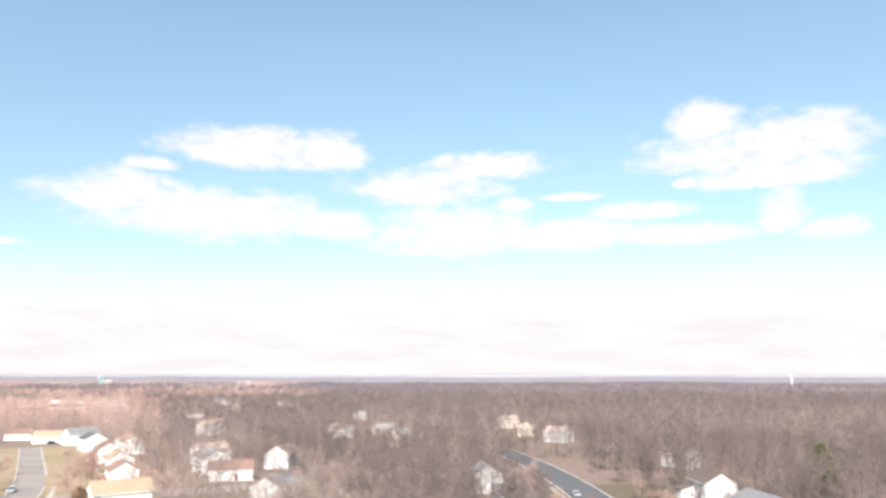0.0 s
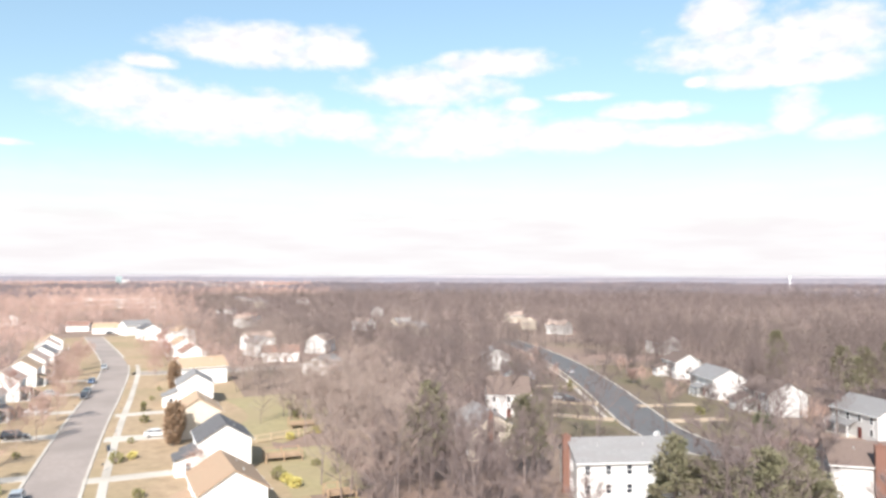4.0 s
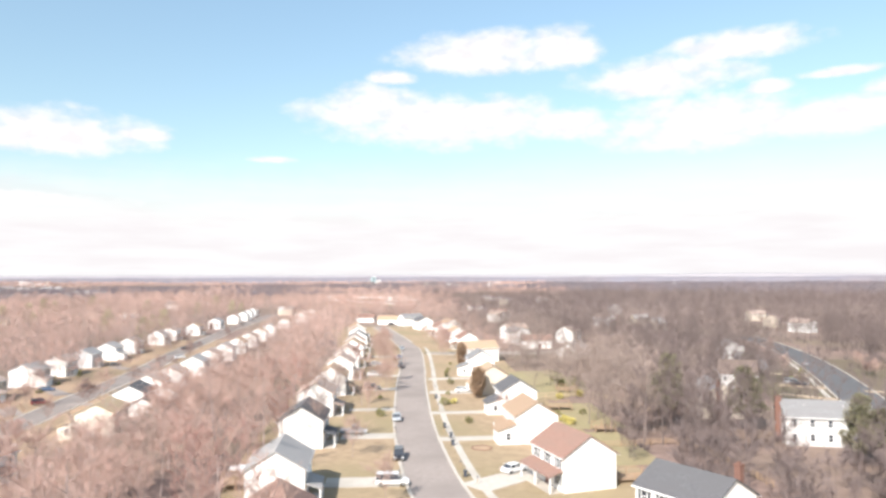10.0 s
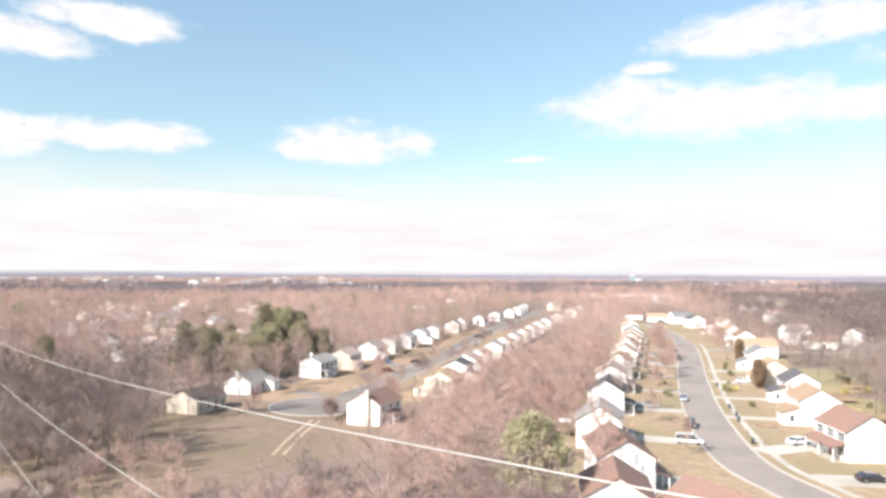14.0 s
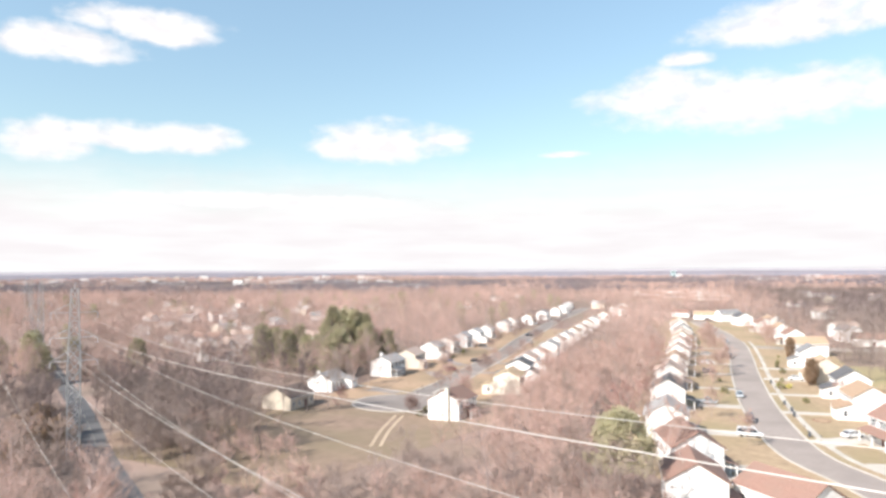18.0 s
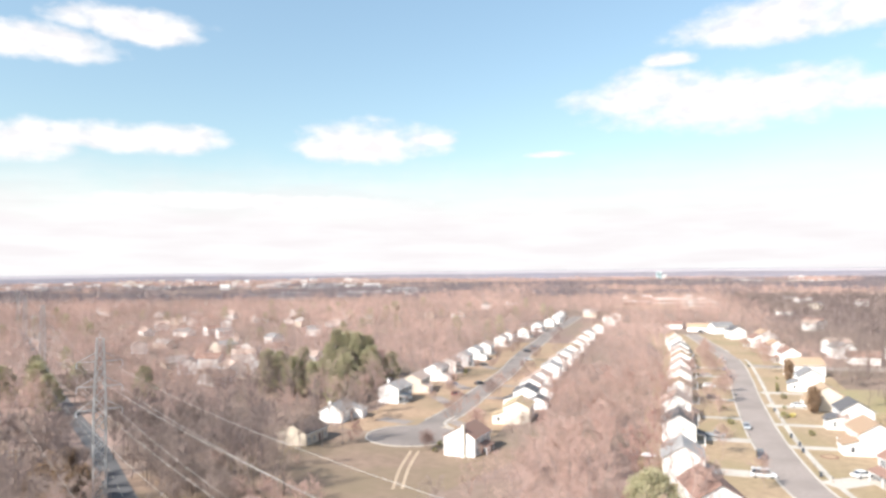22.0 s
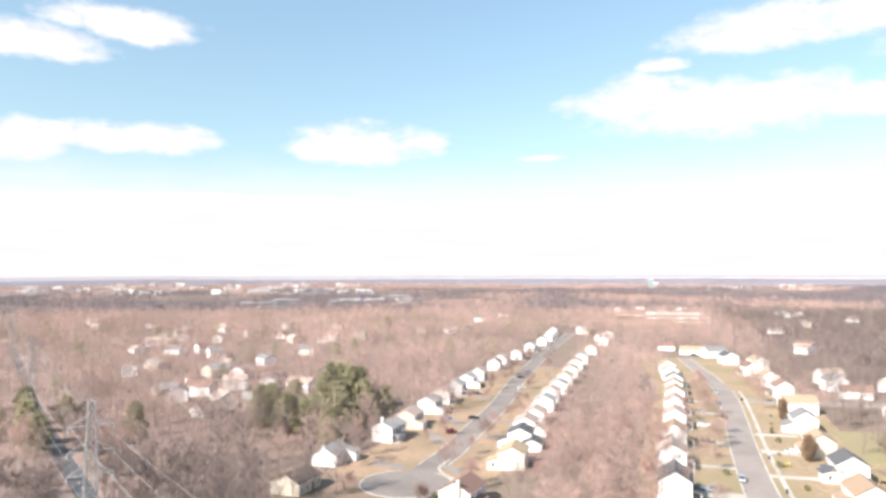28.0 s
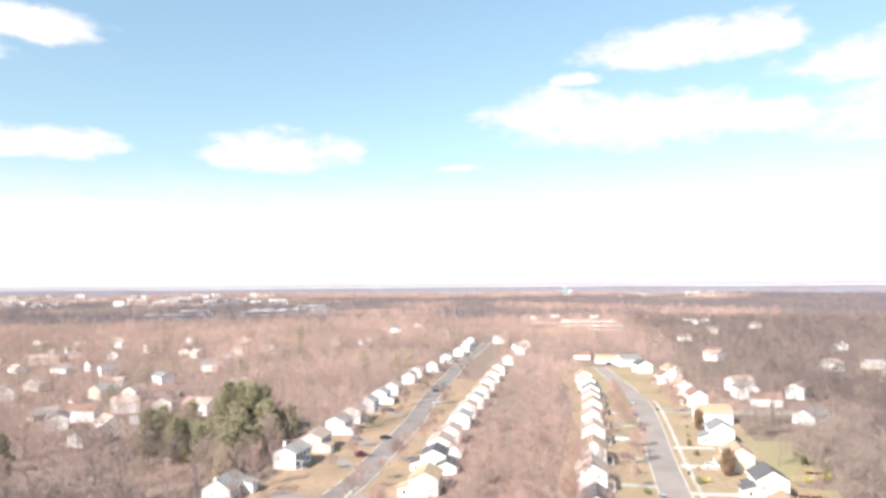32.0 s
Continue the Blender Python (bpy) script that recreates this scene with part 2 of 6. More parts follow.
M = {
    "grass": varied("dormant_grass", (0.26, 0.185, 0.121), (0.41, 0.305, 0.2), 0.5, 8, 0.95, 0.05, (0.27, 0.215, 0.126), 0.035, space="World"),
    "litter": varied("leaf_litter", (0.176, 0.117, 0.0953), (0.288, 0.205, 0.175), 0.35, 8, 0.95, 0.1, (0.216, 0.164, 0.121), 0.02, space="World"),
    "brush": varied("dry_brush", (0.255, 0.181, 0.149), (0.378, 0.271, 0.233), 0.4, 8, 0.95, 0.1, (0.227, 0.172, 0.139), 0.05, space="World"),
    # cool tones paint distance haze into both ridges, paler on the farther one
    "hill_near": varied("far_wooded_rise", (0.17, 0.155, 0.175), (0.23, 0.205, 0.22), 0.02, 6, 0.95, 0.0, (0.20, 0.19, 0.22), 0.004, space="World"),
    "hill_far": varied("haze_tinted_far_hills", (0.30, 0.278, 0.29), (0.35, 0.325, 0.335), 0.01, 5, 0.95, 0.0, (0.32, 0.30, 0.315), 0.003, space="World"),
    # far woods in a dark blue-grey that stands in for cloud shade
    "woods_far_shade": varied("shade_dark_far_woods", (0.119, 0.112, 0.127), (0.19, 0.17, 0.19), 0.05, 6, 0.95, 0.0, (0.209, 0.165, 0.172), 0.006, space="World"),
    # darker copy of the bare woods: cloud shade put into the colour
    "woods_shade": varied("shade_grey_woods", (0.109, 0.084, 0.0779), (0.189, 0.147, 0.142), 0.08, 6, 0.95, 0.0, (0.143, 0.113, 0.104), 0.012, space="World"),
    "asphalt": varied("worn_asphalt", (0.27, 0.226, 0.203), (0.33, 0.28, 0.252), 1.2, 6, 0.9, 0.004, (0.245, 0.208, 0.188), 0.08, space="World"),
    "asphalt_dark": varied("dark_asphalt", (0.10, 0.10, 0.105), (0.135, 0.13, 0.13), 1.2, 6, 0.9, 0.004, (0.11, 0.108, 0.11), 0.08, space="World"),
    "concrete": varied("pale_concrete", (0.42, 0.38, 0.332), (0.55, 0.5, 0.443), 1.5, 5, 0.85, 0.004, (0.38, 0.34, 0.292), 0.1, space="World"),
    "track": varied("bare_earth", (0.36, 0.27, 0.19), (0.48, 0.38, 0.28), 0.8, 6, 0.95, 0.03, space="World"),
    "white": siding("white_siding", (0.74, 0.72, 0.70), (0.84, 0.82, 0.80)),
    "cream": siding("cream_siding", (0.70, 0.645, 0.54), (0.79, 0.74, 0.64)),
    "beige": siding("beige_siding", (0.52, 0.45, 0.37), (0.62, 0.55, 0.46)),
    "grey": siding("grey_siding", (0.45, 0.45, 0.46), (0.55, 0.55, 0.56)),
    "blue": siding("blue_grey_siding", (0.30, 0.36, 0.42), (0.38, 0.44, 0.50)),
    # white siding dulled in colour to stand for cloud shade
    "dull": siding("shade_dulled_white_siding", (0.50, 0.487, 0.477), (0.60, 0.585, 0.572)),
    "trim": varied("white_trim", (0.74, 0.74, 0.74), (0.82, 0.82, 0.81), 3, 3, 0.5),
    "shutter": varied("dark_shutter", (0.05, 0.06, 0.07), (0.08, 0.09, 0.10), 3, 3, 0.6),
    "door": varied("painted_door", (0.10, 0.03, 0.03), (0.15, 0.05, 0.04), 2, 3, 0.5),
    "r_black": varied("charcoal_shingles", (0.085, 0.083, 0.088), (0.14, 0.137, 0.142), 2.5, 6, 0.9, 0.03, (0.11, 0.106, 0.11), 0.3, stretch=(1, 2.5, 2.5)),
    "r_grey": varied("grey_shingles", (0.17, 0.17, 0.17), (0.27, 0.26, 0.26), 2.5, 6, 0.9, 0.03, (0.21, 0.20, 0.20), 0.3, stretch=(1, 2.5, 2.5)),
    "r_brown": varied("brown_shingles", (0.205, 0.118, 0.094), (0.305, 0.19, 0.152), 2.5, 6, 0.9, 0.03, (0.24, 0.155, 0.125), 0.3, stretch=(1, 2.5, 2.5)),
    # brown shingles darkened to umber, cloud shade painted in for the eastern roofs
    "r_umber": varied("shade_umber_shingles", (0.115, 0.085, 0.074), (0.185, 0.14, 0.12), 2.5, 6, 0.9, 0.03, (0.15, 0.112, 0.097), 0.3, stretch=(1, 2.5, 2.5)),
    "r_faded": varied("sun_faded_tan_shingles", (0.36, 0.268, 0.222), (0.48, 0.37, 0.315), 2.5, 6, 0.9, 0.03, (0.41, 0.32, 0.275), 0.3, stretch=(1, 2.5, 2.5)),
    "r_ash": varied("pale_ash_grey_shingles", (0.29, 0.275, 0.265), (0.40, 0.38, 0.365), 2.5, 6, 0.9, 0.03, (0.34, 0.32, 0.31), 0.3, stretch=(1, 2.5, 2.5)),
    "r_tan": varied("tan_shingles", (0.33, 0.23, 0.15), (0.46, 0.33, 0.23), 2.5, 6, 0.9, 0.03, (0.38, 0.28, 0.20), 0.3, stretch=(1, 2.5, 2.5)),
    "r_rust": varied("orange_brown_shingles", (0.275, 0.185, 0.125), (0.38, 0.27, 0.19), 2.5, 6, 0.9, 0.03, (0.32, 0.23, 0.16), 0.3, stretch=(1, 2.5, 2.5)),
    "meadow": varied("brown_meadow_grass", (0.19, 0.132, 0.098), (0.275, 0.197, 0.148), 0.4, 8, 0.95, 0.05, (0.20, 0.155, 0.10), 0.03, space="World"),
    # dormant grass with cloud shade darkened into its colour
    "lawn_drab": varied("shade_darkened_lawn", (0.12, 0.092, 0.064), (0.18, 0.14, 0.098), 0.5, 8, 0.95, 0.05, (0.137, 0.118, 0.07), 0.05, space="World"),
    "grass_green": varied("greening_grass", (0.235, 0.2, 0.11), (0.34, 0.29, 0.165), 0.6, 8, 0.95, 0.05, (0.29, 0.235, 0.14), 0.09, space="World"),
    "asphalt_mid": varied("grey_asphalt", (0.215, 0.182, 0.166), (0.27, 0.231, 0.21), 1.2, 6, 0.9, 0.004, (0.19, 0.163, 0.148), 0.08, space="World"),
    "lawn_tan": varied("orange_tan_dormant_grass", (0.29, 0.195, 0.13), (0.42, 0.295, 0.2), 0.5, 8, 0.95, 0.05, (0.27, 0.2, 0.13), 0.04, space="World"),
    "forsythia": varied("yellow_forsythia_bloom", (0.42, 0.36, 0.11), (0.58, 0.5, 0.18), 1.5, 4, 0.8, 0.0, per_object=0.1),
    "r_straw": varied("straw_coloured_shingles", (0.37, 0.275, 0.175), (0.47, 0.36, 0.24), 2.5, 6, 0.9, 0.03, (0.42, 0.32, 0.21), 0.3, stretch=(1, 2.5, 2.5)),
    "r_pale": varied("pale_flat_roofing", (0.42, 0.42, 0.44), (0.6, 0.6, 0.62), 0.05, 4, 0.8, 0.0, (0.5, 0.5, 0.53), 0.01, per_object=0.3),
    "brick": varied("red_brick", (0.15, 0.078, 0.06), (0.22, 0.118, 0.092), 6, 4, 0.9, 0.01),
    "bark": varied("grey_brown_bark", (0.24, 0.185, 0.168), (0.37, 0.3, 0.286), 3, 5, 0.95, 0.02, per_object=0.15),
    # darker copy of the bark, for stands toned down for shade
    "bark_dark": varied("dark_grey_bark", (0.135, 0.105, 0.095), (0.215, 0.172, 0.16), 3, 5, 0.95, 0.02, per_object=0.15),
    "twig": varied("bare_twigs", (0.337, 0.227, 0.188), (0.499, 0.342, 0.296), 0.6, 4, 0.95, 0.0, (0.374, 0.27, 0.227), 0.12, per_object=0.14),
    "woods": varied("bare_woods", (0.445, 0.292, 0.242), (0.632, 0.435, 0.375), 0.08, 6, 0.95, 0.0, (0.298, 0.214, 0.183), 0.011, space="World"),
    # darker copy of the bare twigs, painted for cloud shade
    "twig_grey": varied("shade_grey_twigs", (0.132, 0.101, 0.095), (0.22, 0.172, 0.165), 0.6, 4, 0.95, 0.0, (0.167, 0.132, 0.125), 0.12, per_object=0.16),
    "twig_purple": varied("purple_brown_twigs", (0.22, 0.15, 0.13), (0.33, 0.235, 0.21), 0.6, 4, 0.95, 0.0, per_object=0.12),
    "holly": varied("dark_holly_leaves", (0.07, 0.088, 0.04), (0.13, 0.148, 0.066), 1.2, 4, 0.8, 0.0, per_object=0.2),
    "crimson": varied("crimson_twigs", (0.36, 0.11, 0.10), (0.48, 0.17, 0.15), 1.2, 4, 0.9, 0.0, per_object=0.1),
    "twig_red": varied("reddish_twigs", (0.34, 0.2, 0.168), (0.45, 0.28, 0.246), 0.6, 4, 0.95, 0.0, per_object=0.12),
    "twig_dun": varied("dun_brown_twigs", (0.245, 0.188, 0.162), (0.37, 0.292, 0.256), 0.6, 4, 0.95, 0.0, (0.28, 0.213, 0.185), 0.1, per_object=0.15),
    "woods_dun": varied("dun_brown_woods", (0.265, 0.202, 0.176), (0.405, 0.32, 0.28), 0.08, 6, 0.95, 0.0, (0.225, 0.178, 0.156), 0.013, space="World"),
    "needle": varied("pine_needles", (0.26, 0.242, 0.142), (0.39, 0.358, 0.225), 0.8, 4, 0.9, 0.0, (0.34, 0.29, 0.2), 0.2, per_object=0.16),
    # darker copy of the needles, shade painted in for the eastern pines
    "needle_dark": varied("shade_dark_needles", (0.125, 0.12, 0.072), (0.205, 0.19, 0.118), 0.8, 4, 0.9, 0.0, (0.18, 0.155, 0.105), 0.2, per_object=0.18),
    "cedar": varied("brown_cedar", (0.25, 0.165, 0.105), (0.39, 0.27, 0.18), 1.2, 4, 0.9, 0.0, per_object=0.12),
    "shrub": varied("olive_shrub", (0.17, 0.16, 0.07), (0.28, 0.25, 0.12), 1.2, 4, 0.9, 0.0, per_object=0.25),
    "steel": varied("galvanised_steel", (0.40, 0.39, 0.38), (0.55, 0.53, 0.51), 2, 4, 0.55, 0.0, metal=0.4),
    "wire": varied("aluminium_wire", (0.50, 0.47, 0.44), (0.60, 0.57, 0.53), 0.5, 3, 0.45, 0.0, metal=0.3),
    "fence_wood": varied("tan_fence_wood", (0.44, 0.33, 0.22), (0.56, 0.44, 0.31), 2, 5, 0.85, 0.01),
    "wood": varied("weathered_wood", (0.30, 0.20, 0.13), (0.42, 0.30, 0.20), 2, 5, 0.85, 0.01),
    "bin_plastic": varied("dark_bin_plastic", (0.04, 0.045, 0.06), (0.06, 0.065, 0.08), 4, 3, 0.6),
    "rubber": varied("black_rubber", (0.02, 0.02, 0.02), (0.035, 0.035, 0.035), 8, 3, 0.85),
    "rim": varied("alloy", (0.45, 0.45, 0.46), (0.55, 0.55, 0.56), 8, 2, 0.35, metal=0.8),
    "teal": varied("teal_glazing", (0.36, 0.46, 0.47), (0.44, 0.53, 0.54), 0.05, 3, 0.3),
    "lamp_red": varied("tail_lamp", (0.35, 0.02, 0.02), (0.45, 0.03, 0.03), 8, 2, 0.3),
}
glass_m, gn, gl, gp = material("window_glass", 0.08, 0.0, 0.6)
gp.inputs["Base Color"].default_value = (0.045, 0.05, 0.06, 1)
M["glass"] = glass_m
for key, colr in (("paint_white", (0.75, 0.75, 0.75)), ("paint_black", (0.025, 0.025, 0.03)), ("paint_silver", (0.42, 0.44, 0.46)), ("paint_red", (0.32, 0.03, 0.04)), ("paint_blue", (0.06, 0.10, 0.18))):
    m, n, l, p = material(key, 0.25, 0.2 if "silver" in key else 0.0, 0.5)
    p.inputs["Base Color"].default_value = (*colr, 1)
    p.inputs["Coat Weight"].default_value = 0.6
    M[key] = m


# ---- helpers for building ----
def mesh_of(name, verts, faces, mat):
    me = bpy.data.meshes.new(name)
    me.from_pydata([tuple(v) for v in verts], [], faces)
    for one in (mat if isinstance(mat, (list, tuple)) else [mat]):
        me.materials.append(M[one])
    return me


def child(name, me, parent, m=None, label=""):
    ob = new(name, me)
    ob.parent = parent
    if m is not None:
        ob.matrix_basis = m
    if label:
        ob["label"] = label
    return ob


def base(name, x, y, z, turn, label, category, group=""):
    ob = new(name)
    ob.empty_display_size = 0.5
    ob.matrix_basis = pose(x, y, z, 0, 0, turn)
    return tagged(ob, label, category, group)


class Shape:
    """Gathers boxes, prisms and tubes into one mesh."""

    def __init__(self):
        self.v, self.f = [], []

    def add(self, verts, faces):
        k = len(self.v)
        self.v += [tuple(p) for p in verts]
        self.f += [tuple(i + k for i in f) for f in faces]
        return self

    def box(self, x0, y0, z0, x1, y1, z1):
        return self.add([(x, y, z) for z in (z0, z1) for y in (y0, y1) for x in (x0, x1)],
                        [(0, 2, 3, 1), (4, 5, 7, 6), (0, 1, 5, 4), (2, 6, 7, 3), (0, 4, 6, 2), (1, 3, 7, 5)])

    def prism(self, outline, axis, a, b):
        """An outline in the two other axes, drawn along axis from a to b."""
        put = {"x": lambda u, v, w: (w, u, v), "y": lambda u, v, w: (u, w, v), "z": lambda u, v, w: (u, v, w)}[axis]
        k = len(outline)
        vs = [put(u, v, a) for u, v in outline] + [put(u, v, b) for u, v in outline]
        fs = [tuple(range(k))[::-1], tuple(range(k, 2 * k))] + [(i, (i + 1) % k, k + (i + 1) % k, k + i) for i in range(k)]
        return self.add(vs, fs)

    def tube(self, p, q, r0, r1, sides=5, caps=True):
        p, q = Vector(p), Vector(q)
        d = (q - p).normalized()
        u = d.orthogonal().normalized()
        w = d.cross(u)
        vs = [c + r * (math.cos(2 * math.pi * i / sides) * u + math.sin(2 * math.pi * i / sides) * w) for c, r in ((p, r0), (q, r1)) for i in range(sides)]
        fs = [(i, (i + 1) % sides, sides + (i + 1) % sides, sides + i) for i in range(sides)] + ([tuple(range(sides))[::-1], tuple(range(sides, 2 * sides))] if caps else [])
        return self.add(vs, fs)

    def cable(self, points, r, sides=5):
        """One unbroken tube through many points."""
        k = len(self.v)
        for i, p in enumerate(points):
            d = (points[min(i + 1, len(points) - 1)] - points[max(i - 1, 0)]).normalized()
            u = d.orthogonal().normalized()
            w = d.cross(u)
            self.v += [tuple(p + r * (math.cos(2 * math.pi * j / sides) * u + math.sin(2 * math.pi * j / sides) * w)) for j in range(sides)]
        for i in range(len(points) - 1):
            for j in range(sides):
                a, b = k + i * sides + j, k + i * sides + (j + 1) % sides
                self.f.append((a, b, b + sides, a + sides))
        return self

    def mesh(self, name, mat):
        me = mesh_of(name, self.v, self.f, mat)
        bm = bmesh.new()
        bm.from_mesh(me)
        bmesh.ops.recalc_face_normals(bm, faces=bm.faces)
        bm.to_mesh(me)
        bm.free()
        return me


def smooth(a, b, x):
    k = min(1.0, max(0.0, (x - a) / (b - a)))
    return k * k * (3 - 2 * k)


# ---- the land ----
def left_of_road(x, y):
    """Metres to the left of the main road's line."""
    return (x + 75) * -0.907 + (y - 59) * -0.42


def ground_z(x, y):
    z = -3.2 * smooth(32, 72, left_of_road(x, y))
    r = math.hypot(x + 60, y)
    z += 18 * smooth(1800, 4500, r) * smooth(-200, 800, left_of_road(x, y))
    z += smooth(600, 1400, r) * (8 * noise.noise((x / 700, y / 700, 0.3)) - 3)
    return z


def ground():
    def steps(lo, hi, fine, far):
        s, out = fine, []
        v = lo
        while v <= hi:
            out.append(v)
            v += fine
        up, step = hi, fine
        while up < far:
            step *= 1.25
            up += step
            out.append(min(up, far))
        down, step = lo, fine
        while down > -far:
            step *= 1.25
            down -= step
            out.insert(0, max(down, -far))
        return out

    xs, ys = steps(-460, 180, 5, 4950), steps(-230, 560, 5, 4950)
    vs = [(x, y, ground_z(x, y)) for y in ys for x in xs]
    k = len(xs)
    fs = [(j * k + i, j * k + i + 1, (j + 1) * k + i + 1, (j + 1) * k + i) for j in range(len(ys) - 1) for i in range(k - 1)]
    me = mesh_of("ground", vs, fs, "litter")
    for p in me.polygons:
        p.use_smooth = True
    return tagged(new("ground", me), "wide wooded land with brown leaf litter", "ground", kind="structure")


ground()


def along(points, step=4.0):
    """Even points on a smooth line through the given ones."""
    pts = [Vector((*p, 0)) for p in points]
    out = []
    for i in range(len(pts) - 1):
        p0, p1, p2, p3 = pts[max(i - 1, 0)], pts[i], pts[i + 1], pts[min(i + 2, len(pts) - 1)]
        k = max(2, int((p2 - p1).length / step))
        for j in range(k):
            t = j / k
            out.append(0.5 * (2 * p1 + (p2 - p0) * t + (2 * p0 - 5 * p1 + 4 * p2 - p3) * t * t + (3 * p1 - p0 - 3 * p2 + p3) * t ** 3))
    return out + [pts[-1]]


def strip(line, left, right, height, thick=0.12):
    """A band with thickness along a line, between two distances to its right."""
    vs, fs = [], []
    lanes = max(1, int((right - left) / 5))
    row = 2 * (lanes + 1)
    for i, p in enumerate(line):
        d = (line[min(i + 1, len(line) - 1)] - line[max(i - 1, 0)]).normalized()
        r = Vector((d.y, -d.x, 0))
        spots = [p + r * (left + (right - left) * j / lanes) for j in range(lanes + 1)]
        tops = [(q.x, q.y, ground_z(q.x, q.y) + height) for q in spots]
        vs += tops + [(x, y, z - thick) for x, y, z in tops]
    for i in range(len(line) - 1):
        for j in range(lanes):
            a = row * i + j
            fs.append((a, a + 1, a + 1 + row, a + row))
        for a, b in ((row * i + lanes, row * i + row - 1), (row * i + lanes + 1, row * i)):
            fs.append((a, b, b + row, a + row))
    for k in (0, len(vs) - row):
        fs += [(k + j, k + j + 1, k + lanes + 2 + j, k + lanes + 1 + j) for j in range(lanes)]
    return vs, fs


def laid(name, vs, fs, mat, label, category):
    return tagged(new(name, mesh_of(name, vs, fs, mat)), label, category, kind="structure")


MAIN = along([(-6, -34), (-18, -20), (-27.5, -10), (-38, -1), (-46.5, 11), (-57.5, 31), (-69.5, 55), (-89, 98), (-108, 142), (-130, 190), (-152, 228), (-176, 266), (-205, 312)])
SIDE = along([(-119, 179), (-100, 186), (-80, 196), (-55, 214)])
LEFT = along([(-146, 1), (-152, 12), (-160.5, 32), (-179.5, 67.5), (-204, 114), (-239, 172.5), (-276, 240), (-312, 305), (-345, 372), (-395, 470)])
EAST = along([(72, 77), (54, 77.5), (39, 82), (30.5, 92), (27, 106), (26.3, 125), (26, 150), (24.8, 185), (22, 220), (16, 262), (6, 310)])
POWER = along([(60, -128), (-20, -112), (-70, -101), (-112, -91), (-148, -83), (-203, -69), (-282, -52), (-358, -35), (-520, 5), (-700, 48)])
KERB = 3.95


def road(name, line, half, mat, label, lane=False):
    laid(name, *strip(line, -half, half, 0.06), mat, label, "road")


road("road_main", MAIN, KERB, "asphalt", "pale worn asphalt street between two rows of houses")
road("road_side", SIDE, 3.9, "asphalt", "short asphalt side street")
road("road_left", LEFT, 4.2, "asphalt_mid", "asphalt street ending in a turning circle")
road("road_east", EAST, 5.2, "asphalt_dark", "dark asphalt street bending past houses")
road("road_power", POWER, 2.6, "asphalt_dark", "two-lane asphalt road beside the power line")

disc = [(-146 + 13 * math.cos(a), -3 + 13 * math.sin(a)) for a in [2 * math.pi * i / 40 for i in range(40)]]
laid("road_circle", [(x, y, ground_z(x, y) + 0.07) for x, y in disc] + [(x, y, ground_z(x, y) - 0.06) for x, y in disc],
     [tuple(range(40))] + [(i, i + 40, (i + 1) % 40 + 40, (i + 1) % 40) for i in range(40)], "asphalt_mid", "round asphalt turning circle at the street's end", "road")


def part_of(line, a, b):
    return line[int(len(line) * a):max(int(len(line) * a) + 2, int(len(line) * b))]


# lawns, kerbs, pavements
laid("lawn_main_west", *strip(MAIN, -31, -KERB, 0.03), "grass", "dormant straw-coloured front lawns", "lawn")
laid("lawn_main_east", *strip(MAIN, KERB, 34, 0.035), "grass", "dormant lawns with a few green patches", "lawn")
laid("lawn_left_west", *strip(part_of(LEFT, 0, 0.5), -27, -4.2, 0.03), "lawn_tan", "dormant orange-tan lawns", "lawn")
laid("lawn_left_east", *strip(part_of(LEFT, 0, 0.5), 4.2, 22, 0.036), "lawn_tan", "dormant orange-tan lawns", "lawn")
laid("lawn_east_west", *strip(part_of(EAST, 0, 0.62), -22, -5.2, 0.03), "lawn_drab", "dormant lawns under bare trees", "lawn")
laid("lawn_east_east", *strip(part_of(EAST, 0.12, 0.62), 5.2, 26, 0.036), "lawn_drab", "dormant lawns under bare trees", "lawn")
field = along([(-175, -52), (-150, -42), (-125, -36), (-103, -34)])
laid("lawn_field", *strip(field, -36, 40, 0.05, 0.05), "meadow", "open brown grass field below the turning circle", "lawn")
corridor = along([(40, -126), (-50, -106), (-112, -91), (-150, -83), (-203, -69), (-300, -47), (-420, -18), (-600, 28)])
laid("lawn_corridor", *strip(corridor, -20, 22, 0.015), "brush", "dry brown brush under the power line", "lawn")
for name, line, half in (("kerb_main", MAIN, KERB), ("kerb_side", SIDE, 3.9), ("kerb_left", LEFT[4:], 4.2), ("kerb_east", EAST, 5.2)):
    for tag, s in (("west", -1), ("east", 1)):
        a, b = sorted((s * half, s * (half + 0.5)))
        if name == "kerb_main" and s == 1:
            pieces = [part_of(line, 0, 0.665), part_of(line, 0.715, 1)]
        else:
            pieces = [line]
        for piece in pieces:
            laid(name + "_" + tag, *strip(piece, a, b, 0.17, 0.25), "concrete", "pale concrete kerb and gutter", "kerb")
ring = [Vector((-146 + 13 * math.cos(a), -3 + 13 * math.sin(a), 0)) for a in [radians(142 + 312 * i / 48) for i in range(49)]]
laid("kerb_circle", *strip(ring, -0.05, 0.45, 0.17, 0.25), "concrete", "pale concrete kerb round the turning circle", "kerb")
laid("pavement_main", *strip(part_of(MAIN, 0, 0.665), KERB + 2.3, KERB + 3.6, 0.09), "concrete", "narrow concrete pavement along the street", "pavement")
laid("verge_main", *strip(part_of(MAIN, 0, 0.665), KERB + 0.5, KERB + 2.3, 0.06), "grass", "grass verge between kerb and pavement", "verge")
